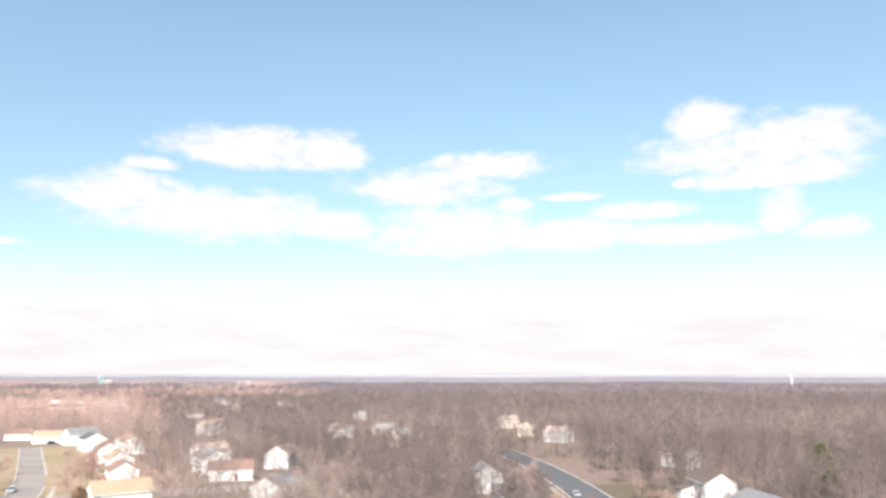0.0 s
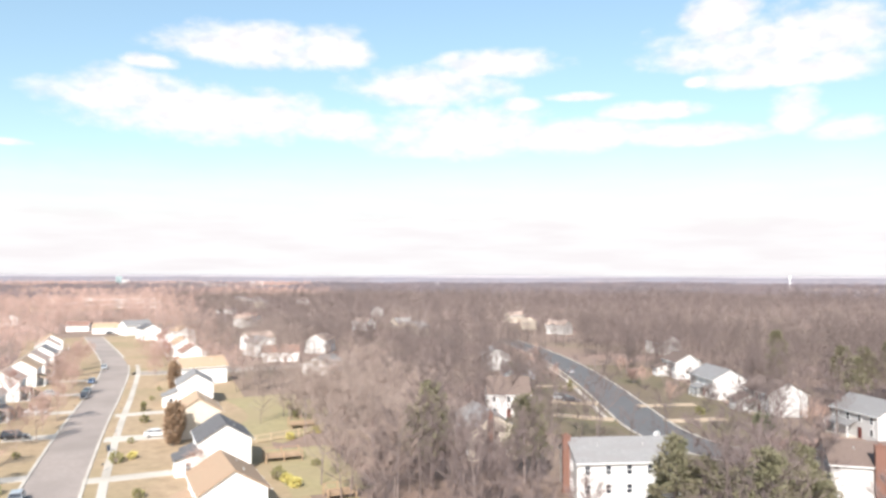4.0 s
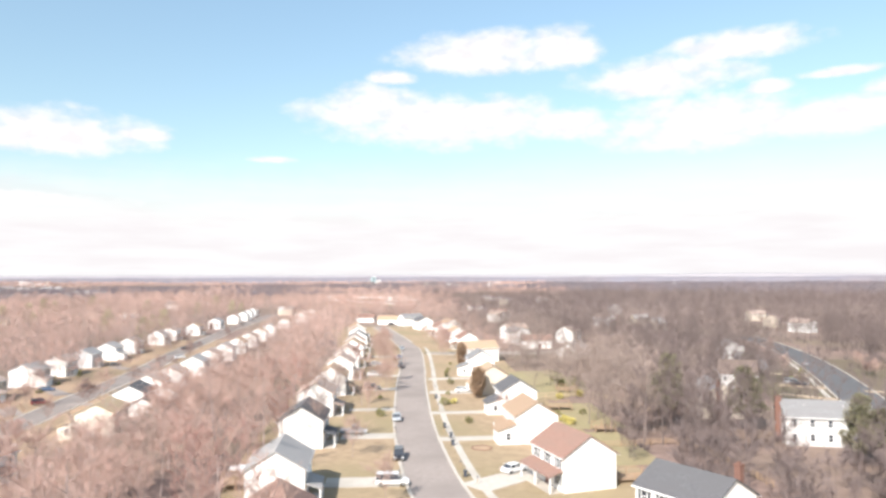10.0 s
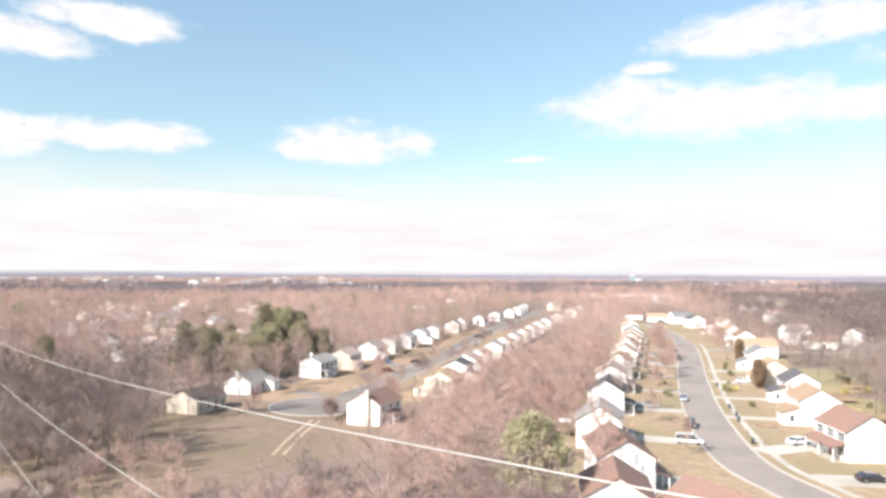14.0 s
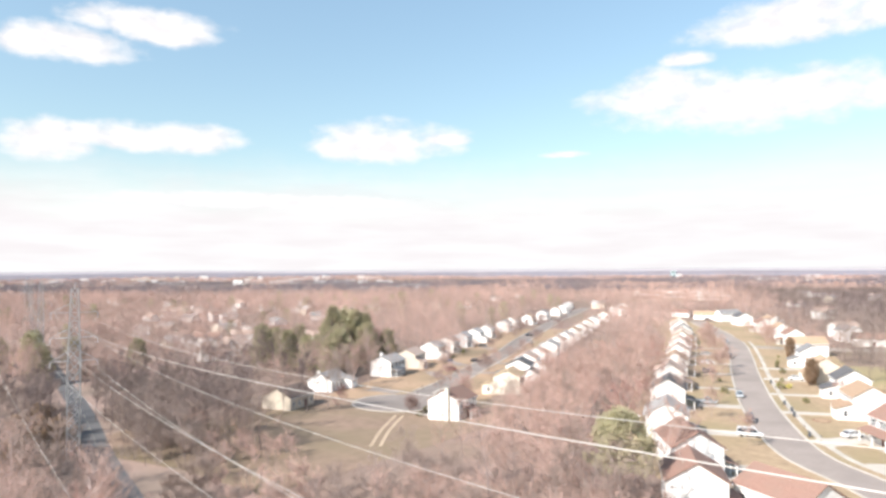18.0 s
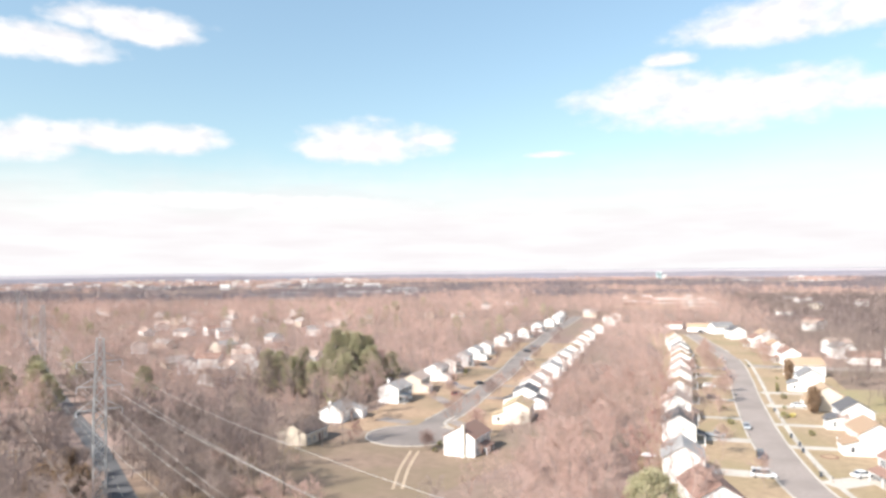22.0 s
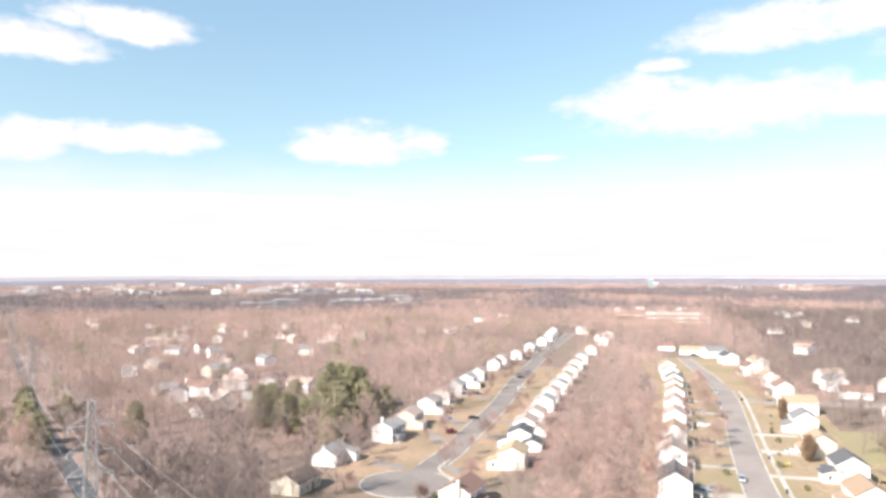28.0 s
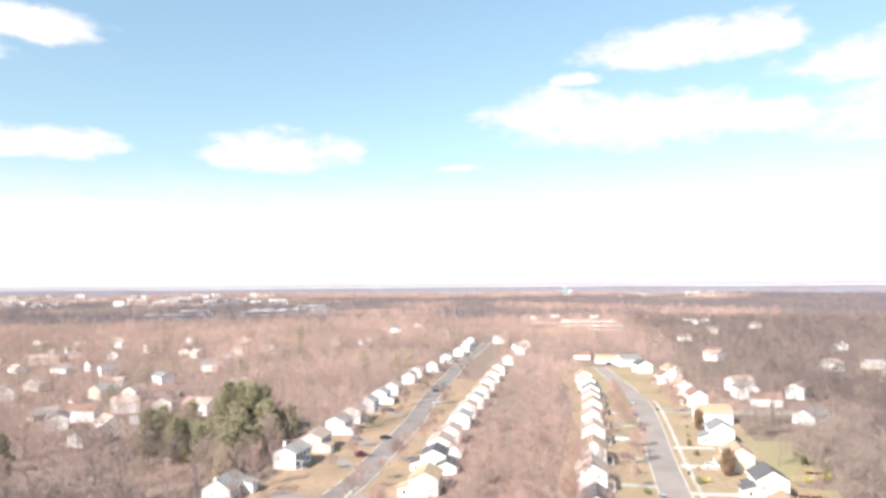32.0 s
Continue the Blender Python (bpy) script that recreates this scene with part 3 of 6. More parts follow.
laid("pavement_east", *strip(part_of(EAST, 0.25, 0.6), -8.0, -6.8, 0.09), "concrete", "narrow concrete pavement along the street", "pavement")
for s in (-1.0, 1.0):
    laid("track", *strip(along([(-132.5, -14.9), (-122.8, -27.7), (-112.2, -39.7)], 2), s - 0.34, s + 0.34, 0.075, 0.03), "track", "two worn earth wheel ruts across the grass", "track")
for i in range(0, len(POWER) - 2, 2):
    laid("lane_dash", *strip(POWER[i:i + 2], -0.06, 0.06, 0.075, 0.01), "concrete", "pale dashed centre line", "road marking")


for pts, half in (([(-54, 92), (-50, 108), (-55, 124), (-66, 140)], 9), ([(-30, 60), (-36, 72), (-42, 86)], 6), ([(-20, 34), (-27, 48), (-31, 56)], 5)):
    laid("lawn_green", *strip(along(pts), -half, half, 0.075, 0.04), "grass_green", "lawn turning green among dormant grass", "lawn")


def driveway(x0, y0, x1, y1, width, mat="concrete"):
    line = along([(x0, y0), (x1, y1)], 3)
    laid("driveway", *strip(line, -width / 2, width / 2, 0.10), mat, {"concrete": "pale concrete driveway", "track": "tan gravel driveway"}.get(mat, "dark asphalt driveway"), "driveway")


for d in ((-90.8, 92, -99, 88.5, 4.2), (-66.3, 39.5, -76, 35.0, 4.4), (-52.6, 11.5, -63, 7.0, 5), (-101.6, 116, -111, 112, 3.6), (-113.0, 140, -123, 136, 3.6), (-124.2, 164, -136, 160, 3.6), (-78.2, 64.5, -88, 60, 3.2),
          (-80, 89.8, -67, 95, 4.6), (-57.6, 39.5, -47, 45, 3.4), (-41.2, 12.5, -33.5, 27, 5.5), (-89.8, 112.5, -78, 119.5, 3.6), (-69.0, 63, -57, 69, 3.2), (-29, 0.5, -20, 6.5, 6), (-41.5, -12.5, -48, -17, 4.5)):
    driveway(*d)
# eastern drives: darker tan in place of concrete, standing for cloud shade
for d in ((20.5, 114.5, 8, 119.5, 4), (20.5, 134, 9, 137, 4.5), (19, 160, 8, 162, 4), (29.5, 131.5, 44, 134.5, 3.4), (31.5, 113.5, 45, 117, 3.6), (44, 83, 60, 95, 4)):
    driveway(*d, mat="track")
laid("driveway", *strip(along([(-154.4, 24.5), (-149.8, 14.8), (-142.6, 10.5), (-133.0, 7.5)], 2), -0.5, 0.5, 0.19, 0.12), "concrete", "curved pale concrete kerb of a driveway", "driveway")
for d in ((-158.5, 8, -170, 6, 5), (-171, 39, -184, 46, 4.5), (-186, 66, -199, 72, 4.5), (-214, 118, -226, 122, 4), (-152, 19, -141, 15, 4), (-172, 55, -162, 60, 3.6), (-186, 80, -174, 84, 3.6)):
    driveway(*d, mat="asphalt")


# ---- houses ----
def window_mesh(w, h):
    s = Shape()
    t = 0.1
    for a in ((-w / 2, -h / 2, w / 2, -h / 2 + t), (-w / 2, h / 2 - t, w / 2, h / 2), (-w / 2, -h / 2 + t, -w / 2 + t, h / 2 - t), (w / 2 - t, -h / 2 + t, w / 2, h / 2 - t), (-w / 2 + t, -0.03, w / 2 - t, 0.03)):
        s.box(a[0], -0.07, a[1], a[2], 0.06, a[3])
    return s.mesh("window_frame", "trim")


WIN = window_mesh(1.0, 1.45)
PANE = Shape().box(-0.42, -0.02, -0.65, 0.42, 0.03, 0.65).mesh("pane", "glass")
SHUT = Shape().box(-0.2, -0.05, -0.72, 0.2, 0.02, 0.72).mesh("shutter", "shutter")
DOOR = Shape().box(-0.48, -0.06, 0, 0.48, 0.05, 2.05).mesh("door", "door")
GARAGE = Shape().box(-1.25, -0.05, 0, 1.25, 0.05, 2.1).box(-1.2, -0.08, 0.52, 1.2, -0.05, 0.56).box(-1.2, -0.08, 1.04, 1.2, -0.05, 1.08).box(-1.2, -0.08, 1.56, 1.2, -0.05, 1.6).mesh("garage_door", "trim")
POST = Shape().box(-0.09, -0.09, 0, 0.09, 0.09, 2.35).mesh("post", "trim")
HOUSES = []


def roof_shape(w, d, eave, rise, over=0.4, thick=0.16):
    """Two pitched slabs with overhangs, meeting at the ridge."""
    s = Shape()
    run = d / 2
    k = rise / run
    for sg in (-1, 1):
        s.prism([(0, eave + rise + thick), (sg * (run + over), eave - over * k + thick), (sg * (run + over), eave - over * k), (0, eave + rise)], "x", -w / 2 - over * 0.7, w / 2 + over * 0.7)
    return s


def body_shape(w, d, eave, rise):
    return Shape().prism([(-d / 2, -0.6), (d / 2, -0.6), (d / 2, eave), (0, eave + rise), (-d / 2, eave)], "x", -w / 2, w / 2)


def house(cx, cy, turn, w=11.0, d=8.0, eave=5.2, rise=2.4, wall="white", roof="r_brown", label="", porch=True, wing=None, chimney=None, shutters=False,
          rear=0, side=0, detail=2, vent=True, group="", blank=False):
    """A gabled house, ridge along its own x, front towards its -y."""
    z = ground_z(cx, cy)
    if detail > 1 and (cy > 135 or cx < -225):
        detail = 1
    names = {"white": "white", "dull": "shade-dulled white", "cream": "cream", "beige": "beige", "grey": "grey", "blue": "blue-grey"}
    rn = {"r_black": "charcoal", "r_grey": "grey", "r_brown": "brown", "r_tan": "tan", "r_straw": "straw-coloured", "r_rust": "orange-brown", "r_umber": "shade-dark umber", "r_faded": "sun-faded tan", "r_ash": "pale ash-grey"}[roof]
    ob = base("house", cx, cy, z, turn, label or f"{'two-storey' if eave > 4 else 'single-storey'} {names[wall]} siding house with {rn} shingle roof", "house", group)
    HOUSES.append((cx, cy, max(w, d) / 2))
    child("wall", body_shape(w, d, eave, rise).mesh("wall", wall), ob)
    rf = child("roof", roof_shape(w, d, eave, rise).mesh("roof", roof), ob)
    fas = Shape()
    k = rise / (d / 2)
    for sg in (-1, 1):
        fas.box(-w / 2 - 0.3, sg * (d / 2 + 0.42) - 0.05, eave - 0.4 * k - 0.06, w / 2 + 0.3, sg * (d / 2 + 0.42) + 0.05, eave - 0.4 * k + 0.1)
    child("gutter", fas.mesh("gutter", "trim"), ob)

    def win(x, y, zz, face, sh=False):
        m = pose(x, y, zz, 0, 0, {"f": 0, "b": 180, "l": -90, "r": 90}[face])
        o = child("window", WIN, ob, m)
        if detail > 1:
            child("pane", PANE, o)
        if sh and detail > 1:
            child("shutter", SHUT, o, pose(-0.75, 0, 0))
            child("shutter", SHUT, o, pose(0.75, 0, 0))

    nf = max(2, int(w / 2.7))
    xs = [(-w / 2) + w * (i + 0.5) / nf for i in range(nf)]
    two = eave > 4
    for i, x in enumerate(xs):
        if two:
            win(x, -d / 2 - 0.02, eave - 1.15, "f", shutters)
        if i != nf // 2 and detail and not (wing and x * (1 if wing == "right" else -1) > w / 2 - 5.2):
            win(x, -d / 2 - 0.02, 1.55, "f", shutters)
    child("door", DOOR, ob, pose(xs[nf // 2], -d / 2 - 0.02, 0.1))
    if detail == 0:
        for yy in (-d / 4, d / 4):
            win(w / 2 + 0.02, yy, 1.6 if not two else eave - 1.15, "r")
    if (rear or detail > 1) and not blank:
        for i, x in enumerate(xs):
            if two:
                win(x, d / 2 + 0.02, eave - 1.15, "b")
            win(x, d / 2 + 0.02, 1.55, "b")
    for sg, face in ((-1, "l"), (1, "r")):
        if side:
            for yy in ((-d / 4, d / 4) if side > 1 else (d / 5,)):
                if two:
                    win(sg * (w / 2 + 0.02), yy, eave - 1.15, face)
                win(sg * (w / 2 + 0.02), yy, 1.55, face)
    if porch:
        pw = w * ((0.42 if wing else 0.55) if porch is True else porch)
        x0 = -w / 2 + 0.2 if porch is True else -pw / 2
        pr = Shape().prism([(-d / 2 - 2.3, 2.45), (-d / 2, 3.25), (-d / 2, 3.1), (-d / 2 - 2.3, 2.3)], "x", x0, x0 + pw)
        p = child("porch_roof", pr.mesh("porch_roof", roof), ob)
        child("porch_floor", Shape().box(x0, -d / 2 - 2.2, -0.3, x0 + pw, -d / 2, 0.15).mesh("porch_floor", "concrete"), ob)
        for i in range(3):
            child("post", POST, ob, pose(x0 + 0.2 + (pw - 0.4) * i / 2, -d / 2 - 2.05, 0.1))
    if wing:
        sg = 1 if wing == "right" else -1
        gw, gd, ge = 4.4, 3.4, 2.6
        gx = sg * (w / 2 - gw / 2)
        y0 = -d / 2 - gd
        fr = child("garage", Shape().prism([(y0, -0.6), (-d / 2, -0.6), (-d / 2, ge + 1.1), (y0, ge)], "x", gx - gw / 2 - 0.02, gx + gw / 2 - 0.02).mesh("garage", wall), ob)
        k2 = 1.1 / gd
        gr = Shape().prism([(y0 - 0.4, ge - 0.4 * k2), (-d / 2, ge + 1.1), (-d / 2, ge + 1.28), (y0 - 0.4, ge - 0.4 * k2 + 0.18)], "x", gx - gw / 2 - 0.3, gx + gw / 2 + 0.3)
        child("garage_roof", gr.mesh("garage_roof", roof), fr)
        child("garage_door", GARAGE, fr, pose(gx, y0 - 0.02, 0))
        dw = child("window", WIN, fr, pose(gx + sg * (gw / 2 - 0.02), -d / 2 - gd * 0.45, 1.5, 0, 0, 90 * sg))
        child("pane", PANE, dw)
    if chimney is not None:
        kind, place, k = chimney if len(chimney) == 3 else (*chimney, 1.0)
        c = Shape().box(-0.42 * k, -0.36, -0.6, 0.42 * k, 0.36, eave + rise + 0.55).box(-0.42 * k - 0.08, -0.44, eave + rise + 0.4, 0.42 * k + 0.08, 0.44, eave + rise + 0.6).box(-0.2, -0.15, eave + rise + 0.6, 0.2, 0.15, eave + rise + 0.85)
        child("chimney", c.mesh("chimney", kind), ob, pose(*place, 0), "brick chimney" if kind == "brick" else "siding-clad chimney")
    if vent:
        for i in range(2):
            vx = (0.25 if i else -0.2) * w
            child("vent_pipe", Shape().tube((vx, d * 0.2, eave + rise * 0.5), (vx, d * 0.2, eave + rise * 0.6 + 0.55), 0.07, 0.07, 6).mesh("vent_pipe", "steel"), rf)
    return ob


RD = Vector((-0.42, 0.907))
WEST, EASTW = 114.8, -65.2


def row_house(ax, ay, turn, w, **kw):
    """A house by its nearer gable's peak on a row along the street."""
    c, s = (math.cos(radians(turn)), math.sin(radians(turn)))
    sg = 1 if s > 0 else -1
    return house(ax + sg * c * w / 2, ay + sg * s * w / 2, turn, w, **kw)


G1 = "houses along the main street"
for ax, ay, t, w, roof, wall, kw in (
        (-63.2, -5.8, 117, 10.8, "r_ash", "white", {}),
        (-78.0, 23.6, 115, 11, "r_black", "white", {}),
        (-91.1, 49.8, 115, 10.5, "r_faded", "white", {}),
        (-102.3, 75.5, 115, 10.5, "r_tan", "white", {}),
        (-113.9, 100.9, 115, 11, "r_faded", "white", {}),
        (-125.6, 126.3, 115, 10.5, "r_faded", "white", {}),
        (-136.2, 149.6, 115, 11, "r_tan", "white", {}),
        (-145.5, 168.5, 115, 10.5, "r_faded", "white", {}),
        (-154.1, 187.4, 116, 11, "r_grey", "white", {}),
        (-167.9, 213.0, 120, 10.5, "r_faded", "white", {}),
        (-178.8, 233.4, 122, 11, "r_tan", "white", {}),
        (-47.2, -26.0, 130, 12.5, "r_brown", "white", {}),
        (-39.2, -43.6, 122, 10, "r_brown", "white", {})):
    row_house(ax, ay, t, w, roof=roof, wall=wall, group=G1, **kw)
for ax, ay, t, w, roof, wall, kw in (
        (-24.8, 17.2, -50, 10.5, "r_brown", "white", dict(porch=0.95, shutters=True, d=8.6, rise=2.7)),
        (-38.9, 42.9, -61, 11, "r_rust", "white", dict(wing="right")),
        (-49.4, 69.2, -63, 9.5, "r_black", "white", dict(wing="right")),
        (-62.8, 92.0, -65, 10, "r_tan", "beige", {}),
        (-77.0, 126.0, -65, 10.5, "r_grey", "white", dict(wing="right")),
        (-105.5, 196.0, -58, 10, "r_brown", "white", {}),
        (-121.0, 225.5, -56, 10, "r_tan", "white", {}),
        (-140.0, 255.0, -54, 10, "r_brown", "white", {})):
    row_house(ax, ay, t, w, roof=roof, wall=wall, group=G1, **kw)
house(-90.5, 163.0, 218, 13, 8.5, 5.0, 2.4, "white", "r_tan", porch=False, group=G1)
house(-10.2, 5.2, -35, 11, 8.5, 5.2, 2.4, "white", "r_black", porch=False, shutters=True, chimney=("brick", (3.0, 4.6)), group=G1)
house(-31.0, -33.0, -24, 12, 8.0, 3.4, 2.4, "white", "r_brown", porch=False, group=G1)
house(-211, 338, 200, 15, 9, 3.2, 2.4, "white", "r_tan", porch=0.4, group=G1)
house(-192, 330, 230, 14, 9, 5.2, 2.4, "white", "r_grey", porch=False, group=G1)
house(-172, 303, -50, 12, 9, 5.2, 2.4, "white", "r_black", porch=False, group=G1)
house(-150, 292, -50, 12, 9, 5.2, 2.2, "white", "r_tan", porch=False, group=G1)
house(-236, 352, 200, 12, 8, 3.2, 2.2, "white", "r_brown", porch=False, group=G1)

G2 = "houses along the western street"
LW, LE = 119, -61
for ax, ay, t, w, roof, wall, kw in (
        (-177.5, -8.0, 120, 12.5, "r_ash", "white", dict(eave=3.4, rise=2.3, porch=False, chimney=("white", (-5.9, 0.4)), wing="right")),
        (-188.0, 25.5, 113, 12, "r_ash", "white", dict(chimney=("white", (-1.0, 2.2)), shutters=True, side=0)),
        (-197.5, 46.0, 117, 11.5, "r_faded", "beige", dict(wing="left")),
        (-211.6, 72.3, 117, 11, "r_ash", "white", dict(wing="left")),
        (-222.5, 93.0, 118, 10.5, "r_faded", "white", {}),
        (-233.5, 114.0, 118, 10.5, "r_ash", "grey", {}),
        (-245.0, 136.0, 119, 10.5, "r_ash", "white", dict(wing="left")),
        (-256.3, 158.7, 119, 11, "r_faded", "white", {}),
        (-275.7, 196.9, 119, 11, "r_ash", "white", {}),
        (-288.0, 219.0, 119, 11, "r_faded", "white", {}),
        (-299.0, 251.0, 119, 11, "r_tan", "white", {}),
        (-322.0, 298.0, 117, 11, "r_ash", "white", {}),
        (-342.5, 343.7, 117, 11, "r_faded", "white", {}),
        (-360.0, 378.0, 116, 11, "r_ash", "white", {}),
        (-378.0, 408.0, 116, 11, "r_ash", "white", {}),
        (-396.0, 439.0, 116, 11, "r_faded", "white", {})):
    row_house(ax, ay, t, w, **{**dict(roof=roof, wall=wall, group=G2, rise=1.9), **kw})
for ax, ay, t, w, roof, wall, kw in (
        (-131.5, 27.0, LE, 10.5, "r_straw", "cream", dict(wing="right")),
        (-146.2, 50.7, LE, 10, "r_black", "white", dict(wing="right")),
        (-156.0, 66.9, LE, 10, "r_faded", "white", {}),
        (-163.5, 83.3, LE, 10, "r_faded", "white", {}),
        (-176.5, 108.8, LE, 11, "r_ash", "white", {}),
        (-187.5, 130.0, LE, 10.5, "r_faded", "white", {}),
        (-197.7, 151.3, LE, 10.5, "r_ash", "white", {}),
        (-210.0, 176.0, LE, 10.5, "r_tan", "white", {}),
        (-222.8, 201.7, LE, 10.5, "r_faded", "white", {}),
        (-238.0, 231.0, LE, 10.5, "r_tan", "white", {}),
        (-252.5, 260.8, LE, 10.5, "r_ash", "white", {}),
        (-276.0, 312.0, LE, 10.5, "r_tan", "white", {}),
        (-303.4, 376.0, LE, 12, "r_ash", "white", {})):
    row_house(ax, ay, t, w, **{**dict(roof=roof, wall=wall, group=G2, rise=1.9), **kw})
house(-121.5, -6.5, 108, 10.5, 8.5, 5.0, 2.4, "white", "r_brown", porch=0.5, chimney=("cream", (-5.6, -1.3)), group=G2)
house(-141.3, 51.8, LE, 7, 6.5, 2.7, 1.5, "white", "r_black", porch=False, group=G2)
house(-151.5, 69.5, LE, 6, 6, 2.8, 1.6, "white", "r_faded", porch=False, group=G2)
house(-164.5, -27.5, 113, 11.5, 9, 3.4, 2.3, "beige", "r_umber", porch=False, group=G2)

G3 = "houses along the eastern street"
house(11.0, 63.5, 188, 15, 9, 5.3, 2.3, "dull", "r_grey", porch=False, shutters=False, side=1, chimney=("brick", (7.95, 0.5), 1.3), group=G3)
house(-8.3, 85.6, 106, 13, 9, 5.2, 2.4, "beige", "r_grey", porch=False, chimney=("brick", (-6.9, 1.0)), group=G3)
house(-2.6, 119.5, 2, 9.5, 9, 5.3, 3.2, "dull", "r_umber", porch=False, group=G3)
house(3.4, 178.0, 4, 9.5, 8, 2.9, 2.0, "blue", "r_grey", porch=False, group=G3)
house(-3.0, 199.0, 98, 11, 8, 5.2, 2.2, "dull", "r_grey", porch=False, group=G3)
house(59.4, 125.6, -85, 12.5, 8.8, 5.2, 2.5, "dull", "r_umber", porch=0.24, shutters=True, wing="left", group=G3)
house(54.2, 148.2, -82, 13, 9, 5.2, 2.4, "dull", "r_grey", porch=0.4, shutters=True, group=G3)
house(55.6, 184.4, -86, 12, 8.5, 5.2, 2.4, "dull", "r_umber", porch=False, wing="left", group=G3)
house(68.8, 102.0, -77, 12, 9, 5.0, 2.4, "dull", "r_grey", porch=True, group=G3)
house(47.5, 62.5, 166, 14, 9, 5.2, 2.4, "dull", "r_umber", porch=False, side=1, chimney=("brick", (1.0, 4.9), 1.6), blank=True, group=G3)
house(68.0, 254.0, 120, 11, 8.5, 5.2, 2.2, "dull", "r_umber", porch=False, group=G3)
house(18.0, 452.0, 30, 12, 8.5, 5.2, 2.2, "beige", "r_faded", porch=False, detail=0, group=G3)
house(24.0, 388.0, 80, 12, 8.5, 5.2, 2.2, "beige", "r_faded", porch=False, detail=0, group=G3)
house(37.0, 352.0, 140, 12, 8.5, 5.2, 2.2, "dull", "r_faded", porch=False, detail=0, group=G3)


# far houses among the woods
FAR_WEST = [
    (-543, 92), (-583, 123), (-590, 140), (-514, 109), (-503, 126), (-423, 36), (-416, 92), (-381, 68), (-402, 116), (-361, 92), (-318, 65), (-298, 70), (-343, 20), (-319, 15), (-327, 30), (-278, 8), (-290, 22), (-276, 30), (-782, 212), (-837, 175), (-656, 184), (-499, 236), (-495, 274), (-651, 306), (-364, 47), (-331, 52), (-363, 75),
    (-440, 60), (-470, 118), (-611, 165), (-640, 161), (-902, 195), (-925, 220), (-745, 235), (-606, 337), (-510, 256), (-487, 389), (-505, 365), (-568, 531), (-617, 641)]
FAR_NORTH = [(-152, 390), (-103, 258), (-244, 713), (-322, 886), (-290, 818), (-298, 878), (-210, 773), (-225, 665), (-480, 917), (-565, 945), (-555, 853), (-222, 552), (-40, 330), (-95, 235), (-82, 218), (-74, 250), (-75, 372), (-55, 397), (-89, 528), (-157, 411), (-328, 418), (-336, 441), (-378, 467), (-59, 186)]
rng = random.Random(3)
FAR_SPREAD = []
while len(FAR_SPREAD) < 9:
    p = (rng.uniform(-700, -350), rng.uniform(-15, 300))
    if all(math.hypot(p[0] - q[0], p[1] - q[1]) > 24 for q in FAR_WEST + FAR_SPREAD) and p[1] > 100 and p[1] < -0.55 * p[0] - 60:
        FAR_SPREAD.append(p)
FAR_AT = FAR_WEST + FAR_NORTH + FAR_SPREAD
for i, (x, y) in enumerate(FAR_AT):
    house(x, y, (i * 67) % 360, 11 + i % 4, 8.5, 5.2 if i % 3 else 3.4, 2.3, ("white", "white", "beige", "white", "white")[i % 5], ("r_faded", "r_ash", "r_brown", "r_faded", "r_grey")[(i * 3) % 5], porch=False, detail=0, vent=False, group="houses among the far woods")
    HOUSES[-1] = (x, y, 3.5 if x > -600 and y < 180 else 1.5)


# ---- trees ----
def twig(s, p, d, ln, wd, rng):
    """One thin tapering spray of twigs."""
    u = Vector((rng.gauss(0, 1), rng.gauss(0, 1), rng.gauss(0, 0.6)))
    u = (u - d * u.dot(d))
    if u.length < 1e-3:
        return
    u = u.normalized() * wd / 2
    s.add([p - u, p + u, p + d * ln], [(0, 1, 2)])


def lean(d, amount, up, rng):
    v = d + Vector((rng.gauss(0, amount), rng.gauss(0, amount), rng.gauss(0, amount * 0.6) + up))
    return v.normalized()


